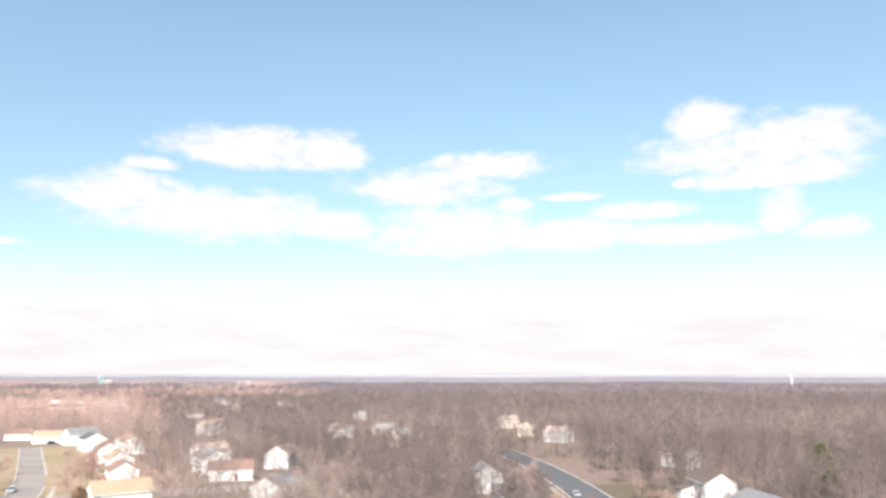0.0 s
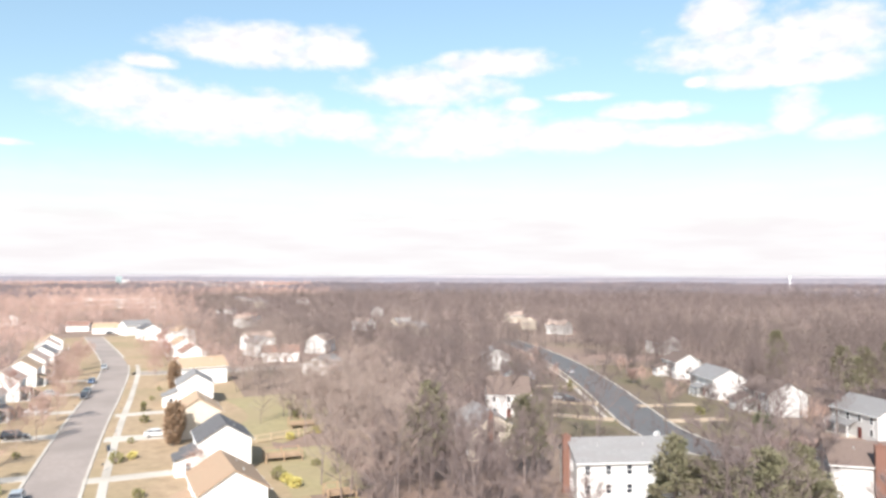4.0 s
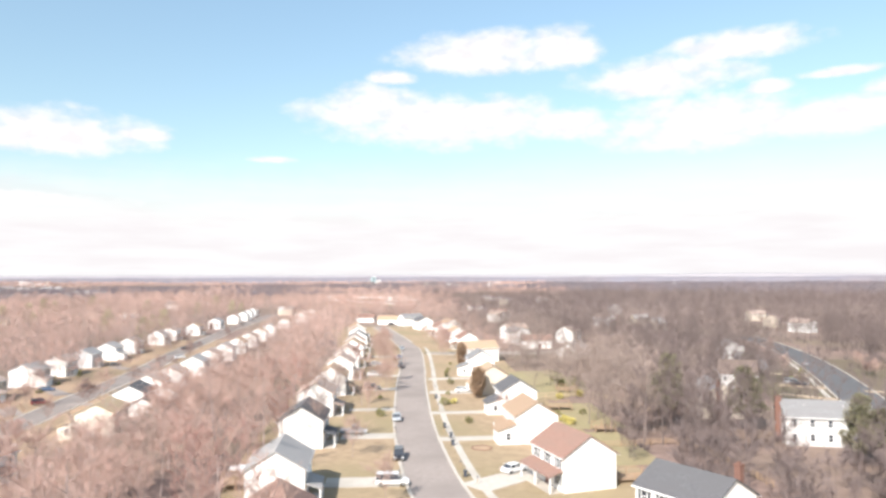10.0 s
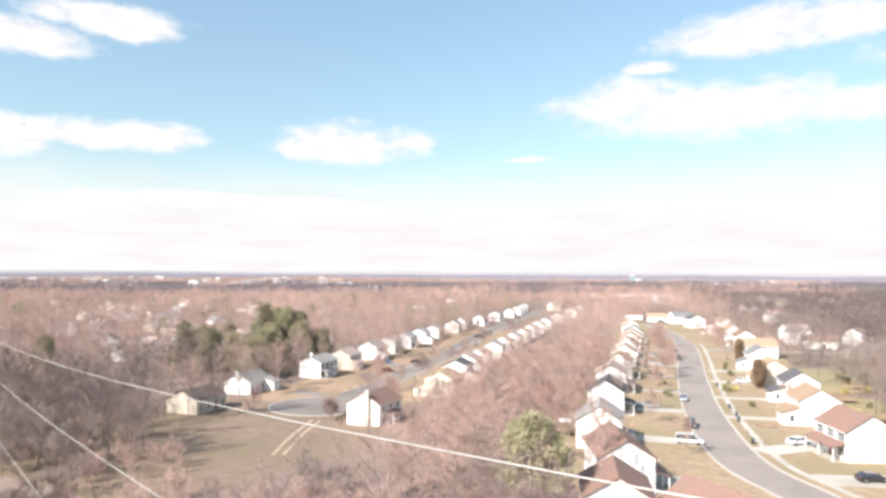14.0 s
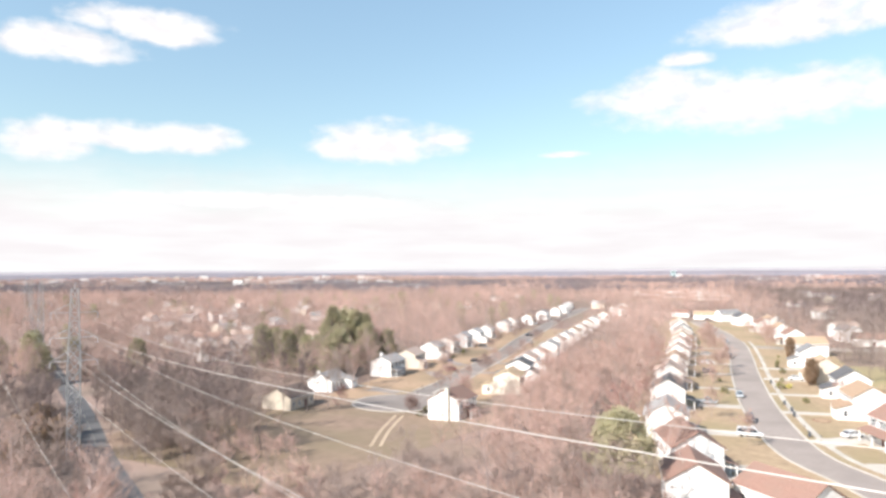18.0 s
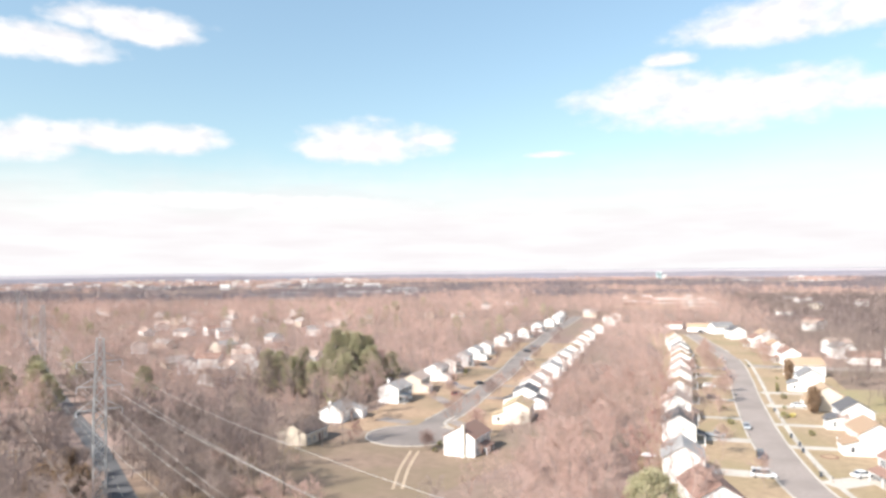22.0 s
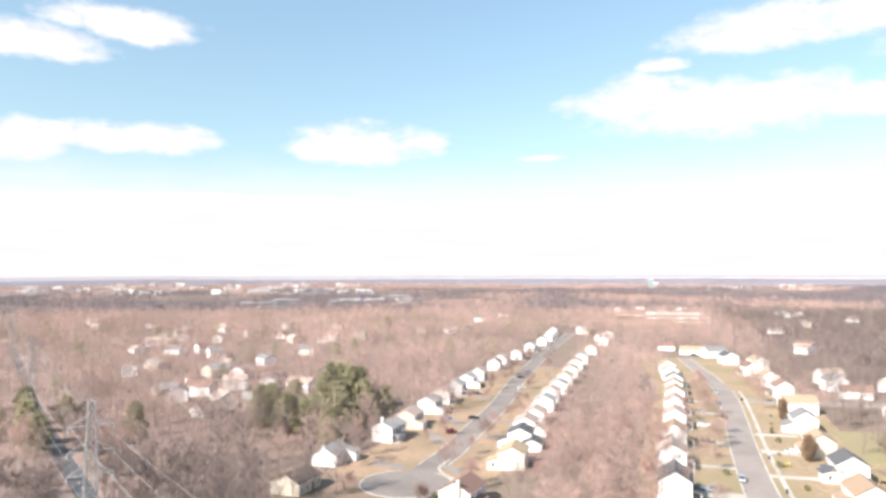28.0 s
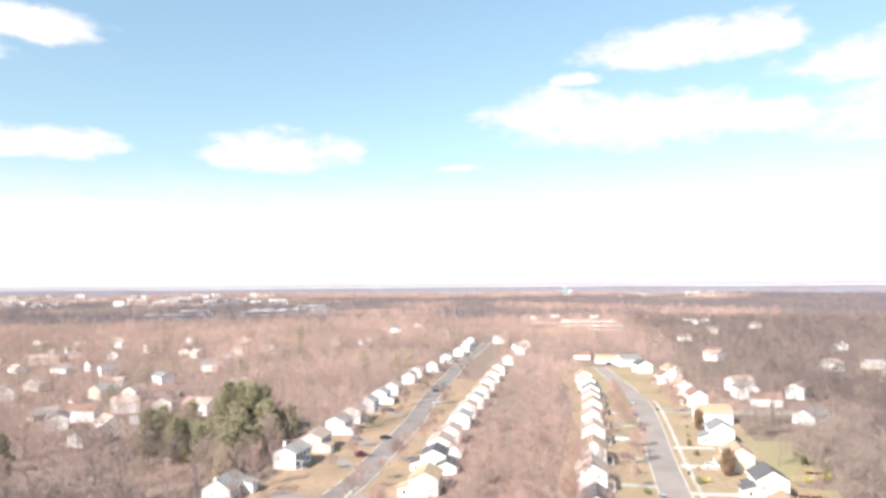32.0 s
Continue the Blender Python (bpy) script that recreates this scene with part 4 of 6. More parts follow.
def bare_tree(seed, height=16.0, limbs=15, subs=6, twigs=8, spread=0.42, trunks=1):
    rng = random.Random(seed)
    wood, crown = Shape(), Shape()
    for tk in range(trunks):
        p, d, r = Vector((rng.gauss(0, 0.15) * trunks, rng.gauss(0, 0.15) * trunks, -0.4)), lean(Vector((0, 0, 1)), 0.05 + 0.12 * (trunks - 1), 0, rng), height * 0.0095
        pts = [(p.copy(), r)]
        n = 7
        for i in range(n):
            p = p + d * (height * 0.86 / n)
            d = lean(d, 0.07, 0.05, rng)
            r *= 0.8
            pts.append((p.copy(), r))
        for (a, ra), (b, rb) in zip(pts, pts[1:]):
            wood.tube(a, b, ra, rb, 5, False)
        for k in range(limbs):
            f = 0.2 + 0.78 * (k + rng.random()) / limbs
            i = min(n - 1, int(f * n))
            q = pts[i][0].lerp(pts[i + 1][0], f * n - i)
            az = k * 2.4 + rng.random()
            out = Vector((math.cos(az), math.sin(az), 0.75 + 0.5 * rng.random())).normalized()
            ln = height * spread * (1.08 - 0.72 * f) * (0.7 + 0.5 * rng.random())
            lr = pts[i][1] * 0.26
            c, e = q, out
            joints = []
            for j in range(3):
                c2 = c + e * ln / 3
                wood.tube(c, c2, lr, lr * 0.62, 3, False)
                joints.append((c.copy(), c2.copy(), e.copy(), lr))
                c, e, lr = c2, lean(e, 0.2, 0.14, rng), lr * 0.62
            for m in range(subs):
                a, b, e2, r2 = joints[rng.randrange(3)]
                o = a.lerp(b, rng.random())
                g = lean(e2, 0.55, 0.18, rng)
                sl = ln * (0.3 + 0.25 * rng.random())
                tip = o + g * sl
                crown.tube(o, tip, 0.02, 0.008, 3, False)
                for w in range(twigs * 3):
                    st = o.lerp(tip, 0.15 + 0.85 * rng.random())
                    twig(crown, st, lean(g, 0.65, 0.15, rng), 0.6 + 1.0 * rng.random(), 0.03, rng)
    return wood, crown


def broad_pine(seed, height=14.0, bare=0.3, width=0.24, clumps=30, sprays=52, size=0.42):
    """A broad pine: limbs carrying round tufts of needles in an uneven domed crown."""
    rng = random.Random(seed)
    wood, crown = Shape(), Shape()
    top = Vector((rng.gauss(0, 0.3), rng.gauss(0, 0.3), height * 0.95))
    wood.tube((0, 0, -0.4), top, height * 0.015, 0.05, 6)
    for i in range(clumps):
        f = bare + (1 - bare) * ((i + rng.random()) / clumps) ** 0.85
        u = (f - bare) / (1 - bare)
        reach = height * width * math.sqrt(max(0.03, 1 - (u * 1.15 - 0.25) ** 2)) * (0.35 + 0.65 * rng.random() ** 0.5) * (1 - 0.55 * u ** 3)
        az = i * 2.4 + rng.gauss(0, 0.4)
        c = Vector((math.cos(az) * reach, math.sin(az) * reach, height * f))
        wood.tube((0, 0, height * f * 0.93), c, 0.07, 0.02, 3, False)
        rad = height * 0.078 * (0.8 + 0.5 * rng.random())
        for k in range(sprays):
            v = Vector((rng.gauss(0, 1), rng.gauss(0, 1), rng.gauss(0, 1) * 0.9)).normalized()
            q = c + Vector((v.x, v.y, v.z * 0.72)) * rad * rng.random() ** 0.4
            twig(crown, q, lean(v, 0.5, 0.25, rng), size * (1.3 + 1.2 * rng.random()), size, rng)
    return wood, crown


def leafy_bush(seed, rx, rz, n=260, size=0.3):
    """A dense upright shrub of small leaf sprays round short stems."""
    rng = random.Random(seed)
    wood, crown = Shape(), Shape()
    for i in range(5):
        a = i * 1.3
        wood.tube((0, 0, -0.2), (math.cos(a) * rx * 0.4, math.sin(a) * rx * 0.4, rz * 1.2), 0.06, 0.02, 4)
    for i in range(n):
        v = Vector((rng.gauss(0, 1), rng.gauss(0, 1), rng.gauss(0, 1))).normalized()
        bump = 0.75 + 0.35 * noise.noise(v * 1.7 + Vector((seed, 0, 0)))
        c = Vector((v.x * rx * bump, v.y * rx * bump, rz + v.z * rz * bump)) * (0.35 + 0.65 * rng.random() ** 0.35)
        twig(crown, c, lean(v, 0.6, 0.2, rng), size * (0.8 + 0.7 * rng.random()), size, rng)
    return wood, crown


def thing_tree(name, label, category, shapes, wood_mat, leaf_mat, group):
    ob = base(name, 0, 0, 0, 0, label, category, group)
    child("trunk", shapes[0].mesh("trunk", wood_mat), ob)
    child("crown", shapes[1].mesh("crown", leaf_mat), ob)
    return ob


def scatter(proto, places, seed, lo=0.8, hi=1.2):
    rng = random.Random(seed)
    first = True
    for x, y in places:
        if seg_dist(x, y, MAIN) < KERB + 0.8 or seg_dist(x, y, LEFT) < 5 or seg_dist(x, y, EAST) < 6 or seg_dist(x, y, SIDE) < 4.8 or seg_dist(x, y, POWER) < 3.6 or math.hypot(x + 146, y + 3) < 14:
            continue
        k = (lo + (hi - lo) * rng.random()) * (0.72 if hi < 1.13 and 38 < left_of_road(x, y) < 76 else 1.0)
        m = pose(x, y, ground_z(x, y) - 0.05, 0, 0, rng.random() * 360) @ Matrix.Diagonal((k, k, k * (0.92 + 0.16 * rng.random()), 1))
        if first:
            proto.matrix_basis, first = m, False
        else:
            c = copy_thing(proto, m)
            c.matrix_basis = m


def seg_dist(x, y, line):
    best = 1e9
    for a, b in zip(line[::2], line[2::2]):
        dx, dy = b.x - a.x, b.y - a.y
        t = min(1, max(0, ((x - a.x) * dx + (y - a.y) * dy) / (dx * dx + dy * dy + 1e-9)))
        best = min(best, math.hypot(x - a.x - t * dx, y - a.y - t * dy))
    return best


def open_land(x, y, margin=0.0):
    """True where no wood stands: streets with their plots, the grass field, the power line."""
    m = seg_dist(x, y, MAIN)
    if m < 27 + margin or (m < 41 + margin and left_of_road(x, y) < 0 and y < 148):
        return True
    if seg_dist(x, y, SIDE) < 12 + margin or seg_dist(x, y, LEFT) < (30 if left_of_road(x, y) < 91 else 24) * (1 if y < 170 else 0.75) + margin or seg_dist(x, y, EAST) < (20 if y < 190 else 7) + margin:
        return True
    if seg_dist(x, y, POWER) < (11 if -250 < x < -115 and y < -91 - (x + 112) * 0.236 else 6) + margin:
        return True
    if math.hypot((x + 121) / 34, (y + 35) / 24) < 1 + margin / 40 or math.hypot(x + 112, y + 12) < 17 + margin or math.hypot(x + 146, y + 3) < 22 + margin or math.hypot(x + 168, y + 20) < 15 or math.hypot(x + 49, y + 48) < 8:
        return True
    if (-2 < x < 60 and 36 < y < 70) or (-18 < x < 10 and 60 < y < 128) or math.hypot((x + 84) / 50, (y + 74) / 24) < 1 or math.hypot((x + 33) / 17, (y + 50) / 28) < 1 or math.hypot(x + 64, y + 26) < 6:
        return True
    return any(math.hypot(x - hx, y - hy) < hr + 2.5 + margin for hx, hy, hr in HOUSES)


def thin_wood(x, y):
    """Young growth with gaps in front of the houses on the bend of the eastern street."""
    if not 2 < y < 84:
        return False
    for x0, k, half, last in ((0.0, 0.19, 8.0, 58), (12.5, 0.58, 9.5, 57)):
        if y < last and abs(x - x0 - k * y) < half:
            return True
    return False


def in_view(x, y, slack=0.0):
    """Land that the walk can look at."""
    for ex, ey, a0, a1 in ((-8, -10, -34, 40), (0, -125, -6, 84)):
        a = math.degrees(math.atan2(-(x - ex), y - ey))
        if a0 - 4 - slack < a < a1 + 4 + slack:
            return True
    return False


rng = random.Random(5)
near = []
for i in range(60000):
    x, y = rng.uniform(-230, 110), rng.uniform(-110, 190)
    if len(near) >= 262:
        break
    if open_land(x, y, -1.5) or thin_wood(x, y) or not in_view(x, y) or any((x - a) ** 2 + (y - b) ** 2 < 30 for a, b in near):
        continue
    if math.hypot(x + 8, y + 60) > 185:
        continue
    near.append((x, y))
GT = "bare trees of the woods"
kinds = [
    thing_tree("bare_tree", "tall bare grey-brown winter tree", "tree", bare_tree(11, 16), "bark", "twig", GT),
    thing_tree("bare_tree", "bare winter tree with an open crown", "tree", bare_tree(12, 14, 13, 6, 8, 0.5), "bark", "twig", GT),
    thing_tree("bare_tree", "slender bare winter tree", "tree", bare_tree(13, 17, 11, 5, 8, 0.34), "bark", "twig", GT),
    thing_tree("bare_tree", "bare reddish winter tree", "tree", bare_tree(14, 13, 12, 6, 9, 0.46), "bark", "twig_red", GT),
    thing_tree("bare_tree", "forked bare winter tree", "tree", bare_tree(15, 15, 7, 6, 8, 0.42, trunks=2), "bark", "twig", GT),
]
# bare trees with cloud shade put into twig and bark colour
shade_trees = [
    thing_tree("bare_tree", "tall bare tree, twigs darkened as for shade", "tree", bare_tree(16, 17, 13, 6, 8, 0.46), "bark_dark", "twig_grey", GT),
    thing_tree("bare_tree", "slender bare tree, twigs darkened as for shade", "tree", bare_tree(17, 18, 11, 5, 8, 0.36), "bark_dark", "twig_grey", GT),
]
east = [p for p in near if left_of_road(*p) < -72 or left_of_road(*p) < -38 and p[0] > -20] + [(15, 19), (17, 27), (21, 34), (19, 41), (25, 45), (23, 39), (52, 30), (62, 50), (-16, 62), (-3, 50), (30, 60), (54, 96), (-16, 76), (3, 78), (5, 101), (-17, 86), (8, 112), (10, 93), (-10, 108)]
east += [p for i, p in enumerate(near) if p[0] < -128 and p[1] < -8 and i % 2]
west = [p for i, p in enumerate(near) if p not in east and not (p[0] < -128 and p[1] < -8 and i % 2)]
dun = [
    thing_tree("bare_tree", "tall bare dun-brown winter tree", "tree", bare_tree(18, 15, 14, 6, 9, 0.46), "bark", "twig_dun", GT),
    thing_tree("bare_tree", "bare dun-brown tree with an open crown", "tree", bare_tree(19, 13, 12, 6, 9, 0.5), "bark", "twig_dun", GT),
]
meadow_side = [p for p in west if p[0] < -90 and p[1] < 6 or left_of_road(*p) < -36]
west = [p for p in west if p not in meadow_side]
for i, k in enumerate(dun):
    scatter(k, meadow_side[i::2] + [(-107, -6), (-100, -10), (-111, 4), (-101, 1), (-95, -7), (-94, -15), (-105, 9), (-97, 6), (-90, -1), (-88, -12), (-47, -57), (-53, -55), (-42, -52), (-44, -58), (-56, -50)][i::2], 28 + i, 0.72, 1.12)
for i, k in enumerate(kinds):
    scatter(k, west[i::5], 20 + i, 0.72, 1.12)
for i, k in enumerate(shade_trees):
    scatter(k, east[i::2], 26 + i, 0.72, 1.12)

yard = thing_tree("yard_tree", "small bare spreading tree on the lawn", "tree", bare_tree(31, 8, 11, 6, 7, 0.6), "bark", "twig", "bare trees in the gardens")
STREET_TREES = [(-82.1, 58), (-66.5, 22), (-50, 1.5), (-92, 82), (-101, 104), (-114, 130), (-88, 66), (-124, 150), (-133, 172), (-146, 197), (-112, 117), (-96, 96), (-141, 186), (-104, 163), (-128, 212), (-136, 222), (-118, 196), (-110, 176), (-178, 48), (-189, 60), (-153, 34), (-166, 62), (-214, 104), (-230, 138), (-144, 12), (-128, 4)]
GARDEN_TREES = [(36, 127), (37, 158), (55, 97), (12, 152), (6, 160), (36, 182), (10, 190), (-97, 112), (-104, 121), (-113, 136), (-121, 148), (-127, 160), (-118, 136), (-126, 152), (-134, 166), (-141, 180), (-150, 208), (-157, 222), (-99, 106), (-92, 88), (-50, 60), (-57, 22), (-158, 240), (-168, 252), (-240, 158), (-196, 92), (-150, 22)]
scatter(yard, STREET_TREES + GARDEN_TREES, 40, 0.75, 1.25)
red = thing_tree("yard_tree", "bare reddish-twigged tree on the lawn", "tree", bare_tree(32, 8, 12, 7, 8, 0.55), "bark", "twig_red", "bare trees in the gardens")
scatter(red, [(-88, 33), (-118, 118), (-116, 200), (-122, 207), (-130, 226), (-106, 142), (-151, -20), (-132, 9), (-98, 124), (-142, 212)], 41, 0.8, 1.2)
cedar = thing_tree("cedar", "dense brownish conical evergreen beside a house", "tree", leafy_bush(51, 2.4, 4.6, 3600, 0.34), "bark", "cedar", "evergreens beside houses")
scatter(cedar, [(-65, 86.0), (-91, 146.0), (-154, -89.5), (-157, -92), (-164, -92), (-168, -90), (-146, -94), (-150, -95), (-143, -97), (-160, -95), (-152, -99), (-172, -86), (-139, -101)], 50, 0.95, 1.1)
pine = thing_tree("pine_tree", "olive-green pine with a bare lower trunk", "tree", broad_pine(61, 14, 0.3, 0.22, 34, 100, 0.26), "bark", "needle_dark", "pines")
scatter(pine, [(14.5, 47), (19, 31), (-16.5, 64), (-2.5, 66), (-1, 70), (91, 199), (86, 147), (95, 138), (-20, 74), (80, 130), (92, 118), (88, 140), (100, 150), (74, 160)], 60, 0.75, 1.05)
pine2 = thing_tree("pine_tree", "broad dark green pine", "tree", broad_pine(62, 14, 0.1, 0.36, 46, 100, 0.33), "bark", "needle", "pines")
scatter(pine2, [(-218, 15), (-226, 20), (-212, 20), (-232, 14), (-224, 10), (-238, 20), (-246, 13), (-240, 9), (-219, 24), (-207, 16), (-208, 26), (-230, 28), (-222, 33), (-214, 36), (-236, 34), (-243, 27), (-228, 40), (-250, 22), (-244, 42), (-216, 44), (-226, 50), (-234, 42), (-222, 58), (-252, 34), (-258, 26), (-252, 48), (-200, 12), (-196, 8), (-205, 20), (-233, 60), (-246, 52), (-301, -64), (-312, -51), (-290, -70), (-295, -55), (-258, -64), (-305, -39), (-330, -47), (-260, -31), (-276, -62)], 61, 0.7, 1.1)
tall = thing_tree("pine_tree", "very tall broad olive-green pine", "tree", broad_pine(63, 24, 0.1, 0.26, 60, 150, 0.36), "bark", "needle", "pines")
scatter(tall, [(-240, 43), (-247, 54), (-234, 48), (-253, 60), (-242, 62), (-238, 53)], 62, 0.74, 0.86)
round_pine = thing_tree("pine_tree", "broad round-topped olive-green pine", "tree", broad_pine(64, 14.5, 0.42, 0.37, 70, 150, 0.2), "bark", "needle", "pines")
scatter(round_pine, [(-49, -47)], 63, 0.86, 0.94)
shade_pine = thing_tree("pine_tree", "broad round-topped olive pine, needles darkened for shade", "tree", broad_pine(66, 10.5, 0.25, 0.42, 40, 110, 0.26), "bark", "needle_dark", "pines")
scatter(shade_pine, [(22, 47), (27, 46.5), (31, 50), (29, 43), (17, 44), (15.5, 51), (25, 42)], 66, 0.7, 0.98)
bush = thing_tree("shrub", "clipped round evergreen shrub on the lawn", "shrub", leafy_bush(71, 0.9, 0.7, 160, 0.25), "bark", "shrub", "garden shrubs")
scatter(bush, [(-69.5, 74), (-74, 88), (-80, 106), (-57, 56), (-91, 133), (-78, 56), (-88, 76), (-96, 148), (-52, 86), (-40, 66), (-36, 74), (-50, 117), (-47, 121), (-53, 122), (-49, 113), (-45, 116), (-205, 80), (-196, 66), (-128, -12), (-132, -6), (-215, 84), (-219, 90), (41, 121), (46, 114), (-97, 107), (-105, 126)], 70, 0.8, 1.6)

gold = thing_tree("forsythia", "yellow flowering forsythia bush in the garden", "shrub", leafy_bush(74, 1.1, 0.9, 260, 0.28), "bark", "forsythia", "flowering bushes")
scatter(gold, [(-38.5, 64.7), (-36.3, 62.1), (-37.4, 63.3), (-68.1, 76.7), (-45.1, 92.2), (-41.0, 98.2)], 73, 0.8, 1.2)

crimson = thing_tree("shrub", "crimson-twigged bush beside a white house", "shrub", leafy_bush(75, 1.6, 1.5, 420, 0.3), "bark", "crimson", "garden shrubs")
scatter(crimson, [(-96.5, 45.5), (-97.5, 47.8)], 74, 0.9, 1.2)

rng = random.Random(14)
scrub = []
while len(scrub) < 150:
    i = rng.randrange(len(POWER))
    x, y = POWER[i].x + rng.uniform(-18, 18), POWER[i].y + rng.uniform(-18, 18)
    if -330 < x < -40 and seg_dist(x, y, POWER) > 4.5 and math.hypot(x + 150, y + 87) > 5:
        scrub.append((x, y))
scatter(thing_tree("scrub_tree", "low bare scrub thicket beside the power line", "tree", bare_tree(35, 6, 8, 5, 7, 0.6, trunks=2), "bark_dark", "twig_dun", "scrub under the power line"), scrub, 44, 0.5, 1.5)

rng = random.Random(15)
under = []
while len(under) < 250:
    x, y = rng.uniform(-24, 84), rng.uniform(4, 74) if len(under) < 175 else rng.uniform(70, 205)
    if thin_wood(x, y) and y > 36 and len(under) % 4 or y < 10 and x < 0 or abs(x - 11 - (y - 63) * 0.134) < 10 and 48 < y < 76 or seg_dist(x, y, EAST) < (8 if y < 74 else 13) or left_of_road(x, y) > -38 or any(math.hypot(x - hx, y - hy) < hr + 1 for hx, hy, hr in HOUSES):
        continue
    under.append((x, y))
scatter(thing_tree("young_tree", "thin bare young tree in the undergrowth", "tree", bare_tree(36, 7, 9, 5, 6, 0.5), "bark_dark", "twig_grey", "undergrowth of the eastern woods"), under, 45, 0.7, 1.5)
thicket = thing_tree("thicket", "rounded leafless purple-brown bush on the lawn", "shrub", bare_tree(37, 5, 14, 6, 7, 0.75, trunks=2), "bark", "twig_purple", "leafless bushes")
scatter(thicket, [(38, 73), (42, 71.5), (35, 71), (-131.0, -11.5), (66, 108), (-5, 141), (37, 168)], 46, 0.9, 1.2)
upright = thing_tree("small_cypress", "small upright dark green cypress on the lawn", "tree", leafy_bush(72, 0.75, 1.6, 320, 0.3), "bark", "shrub", "garden evergreens")
scatter(upright, [(13.3, 152.3), (16.1, 152.4), (-86, 118), (-214, 96)], 71, 0.9, 1.1)
holly = thing_tree("holly_tree", "dense rounded dark green holly beside a house", "tree", leafy_bush(73, 3.0, 2.9, 1100, 0.5), "bark", "holly", "garden evergreens")
scatter(holly, [(5, 186), (9, 190), (47, 101), (2, 176), (-2, 137)], 72, 0.55, 1.0)

rng = random.Random(16)
wild = []
while len(wild) < 55:
    x, y = rng.uniform(-720, -235), rng.uniform(-30, 520)
    if y < -x * 1.1 and not open_land(x, y, 3):
        wild.append((x, y))
scatter(thing_tree("pine_tree", "lone olive-green pine among bare woods", "tree", broad_pine(65, 15, 0.15, 0.25, 24, 30), "bark", "needle", "pines"), wild, 64, 0.7, 1.1)
rng = random.Random(17)
verge = []
while len(verge) < 34:
    p = LEFT[rng.randrange(8, int(len(LEFT) * 0.62))]
    x, y = p.x + rng.uniform(-13, 13), p.y + rng.uniform(-13, 13)
    if 6 < seg_dist(x, y, LEFT) < 13 and all(math.hypot(x - hx, y - hy) > hr + 1 for hx, hy, hr in HOUSES):
        verge.append((x, y))
scatter(thing_tree("yard_tree", "bare rounded tree on the street's verge", "tree", bare_tree(33, 7, 12, 6, 7, 0.6), "bark", "twig_purple", "bare trees in the gardens"), verge, 47, 0.6, 1.1)

# woods too dense to count
def patch(seed, size, n, build, mats):
    rng = random.Random(seed)
    a, b = Shape(), Shape()
    for i in range(n):
        x, y = rng.uniform(-size / 2, size / 2), rng.uniform(-size / 2, size / 2)
        k = rng.uniform(0.7, 1.1)
        for src, dst in zip(build[rng.randrange(len(build))], (a, b)):
            ca, sa = math.cos(i * 2.1), math.sin(i * 2.1)
            dst.add([(x + k * (vx * ca - vy * sa), y + k * (vx * sa + vy * ca), vz * k) for vx, vy, vz in src.v], src.f)
    me = bpy.data.meshes.new("woods")
    nv = len(a.v)
    me.from_pydata(a.v + b.v, [], a.f + [tuple(i + nv for i in f) for f in b.f])
    for m in mats:
        me.materials.append(M[m])
    idx = np.zeros(len(me.polygons), dtype=np.int32)
    idx[len(a.f):] = 1
    me.polygons.foreach_set("material_index", idx)
    return me


def coarse_tree(seed, height, n, wd):
    """A far bare tree: a stem and a loose haze of branch sprays."""
    rng = random.Random(seed)
    wood, crown = Shape(), Shape()
    wood.tube((0, 0, -0.5), (0, 0, height * 0.8), height * 0.013, 0.05, 3)
    for i in range(n):
        f = 0.32 + 0.68 * rng.random()
        r = height * 0.30 * math.sin(min(1, (1.12 - f) * 1.7) * 1.57) * rng.random() ** 0.5
        a = rng.random() * 6.283
        p = Vector((math.cos(a) * r, math.sin(a) * r, height * f))
        d = lean(Vector((math.cos(a) * 0.9, math.sin(a) * 0.9, 0.6)).normalized(), 0.8, 0.1, rng)
        twig(crown, p - d * 0.6, d, (1.1 + 1.3 * rng.random()) * (1.5 if wd > 0.5 else 1), wd, rng)
    return wood, crown


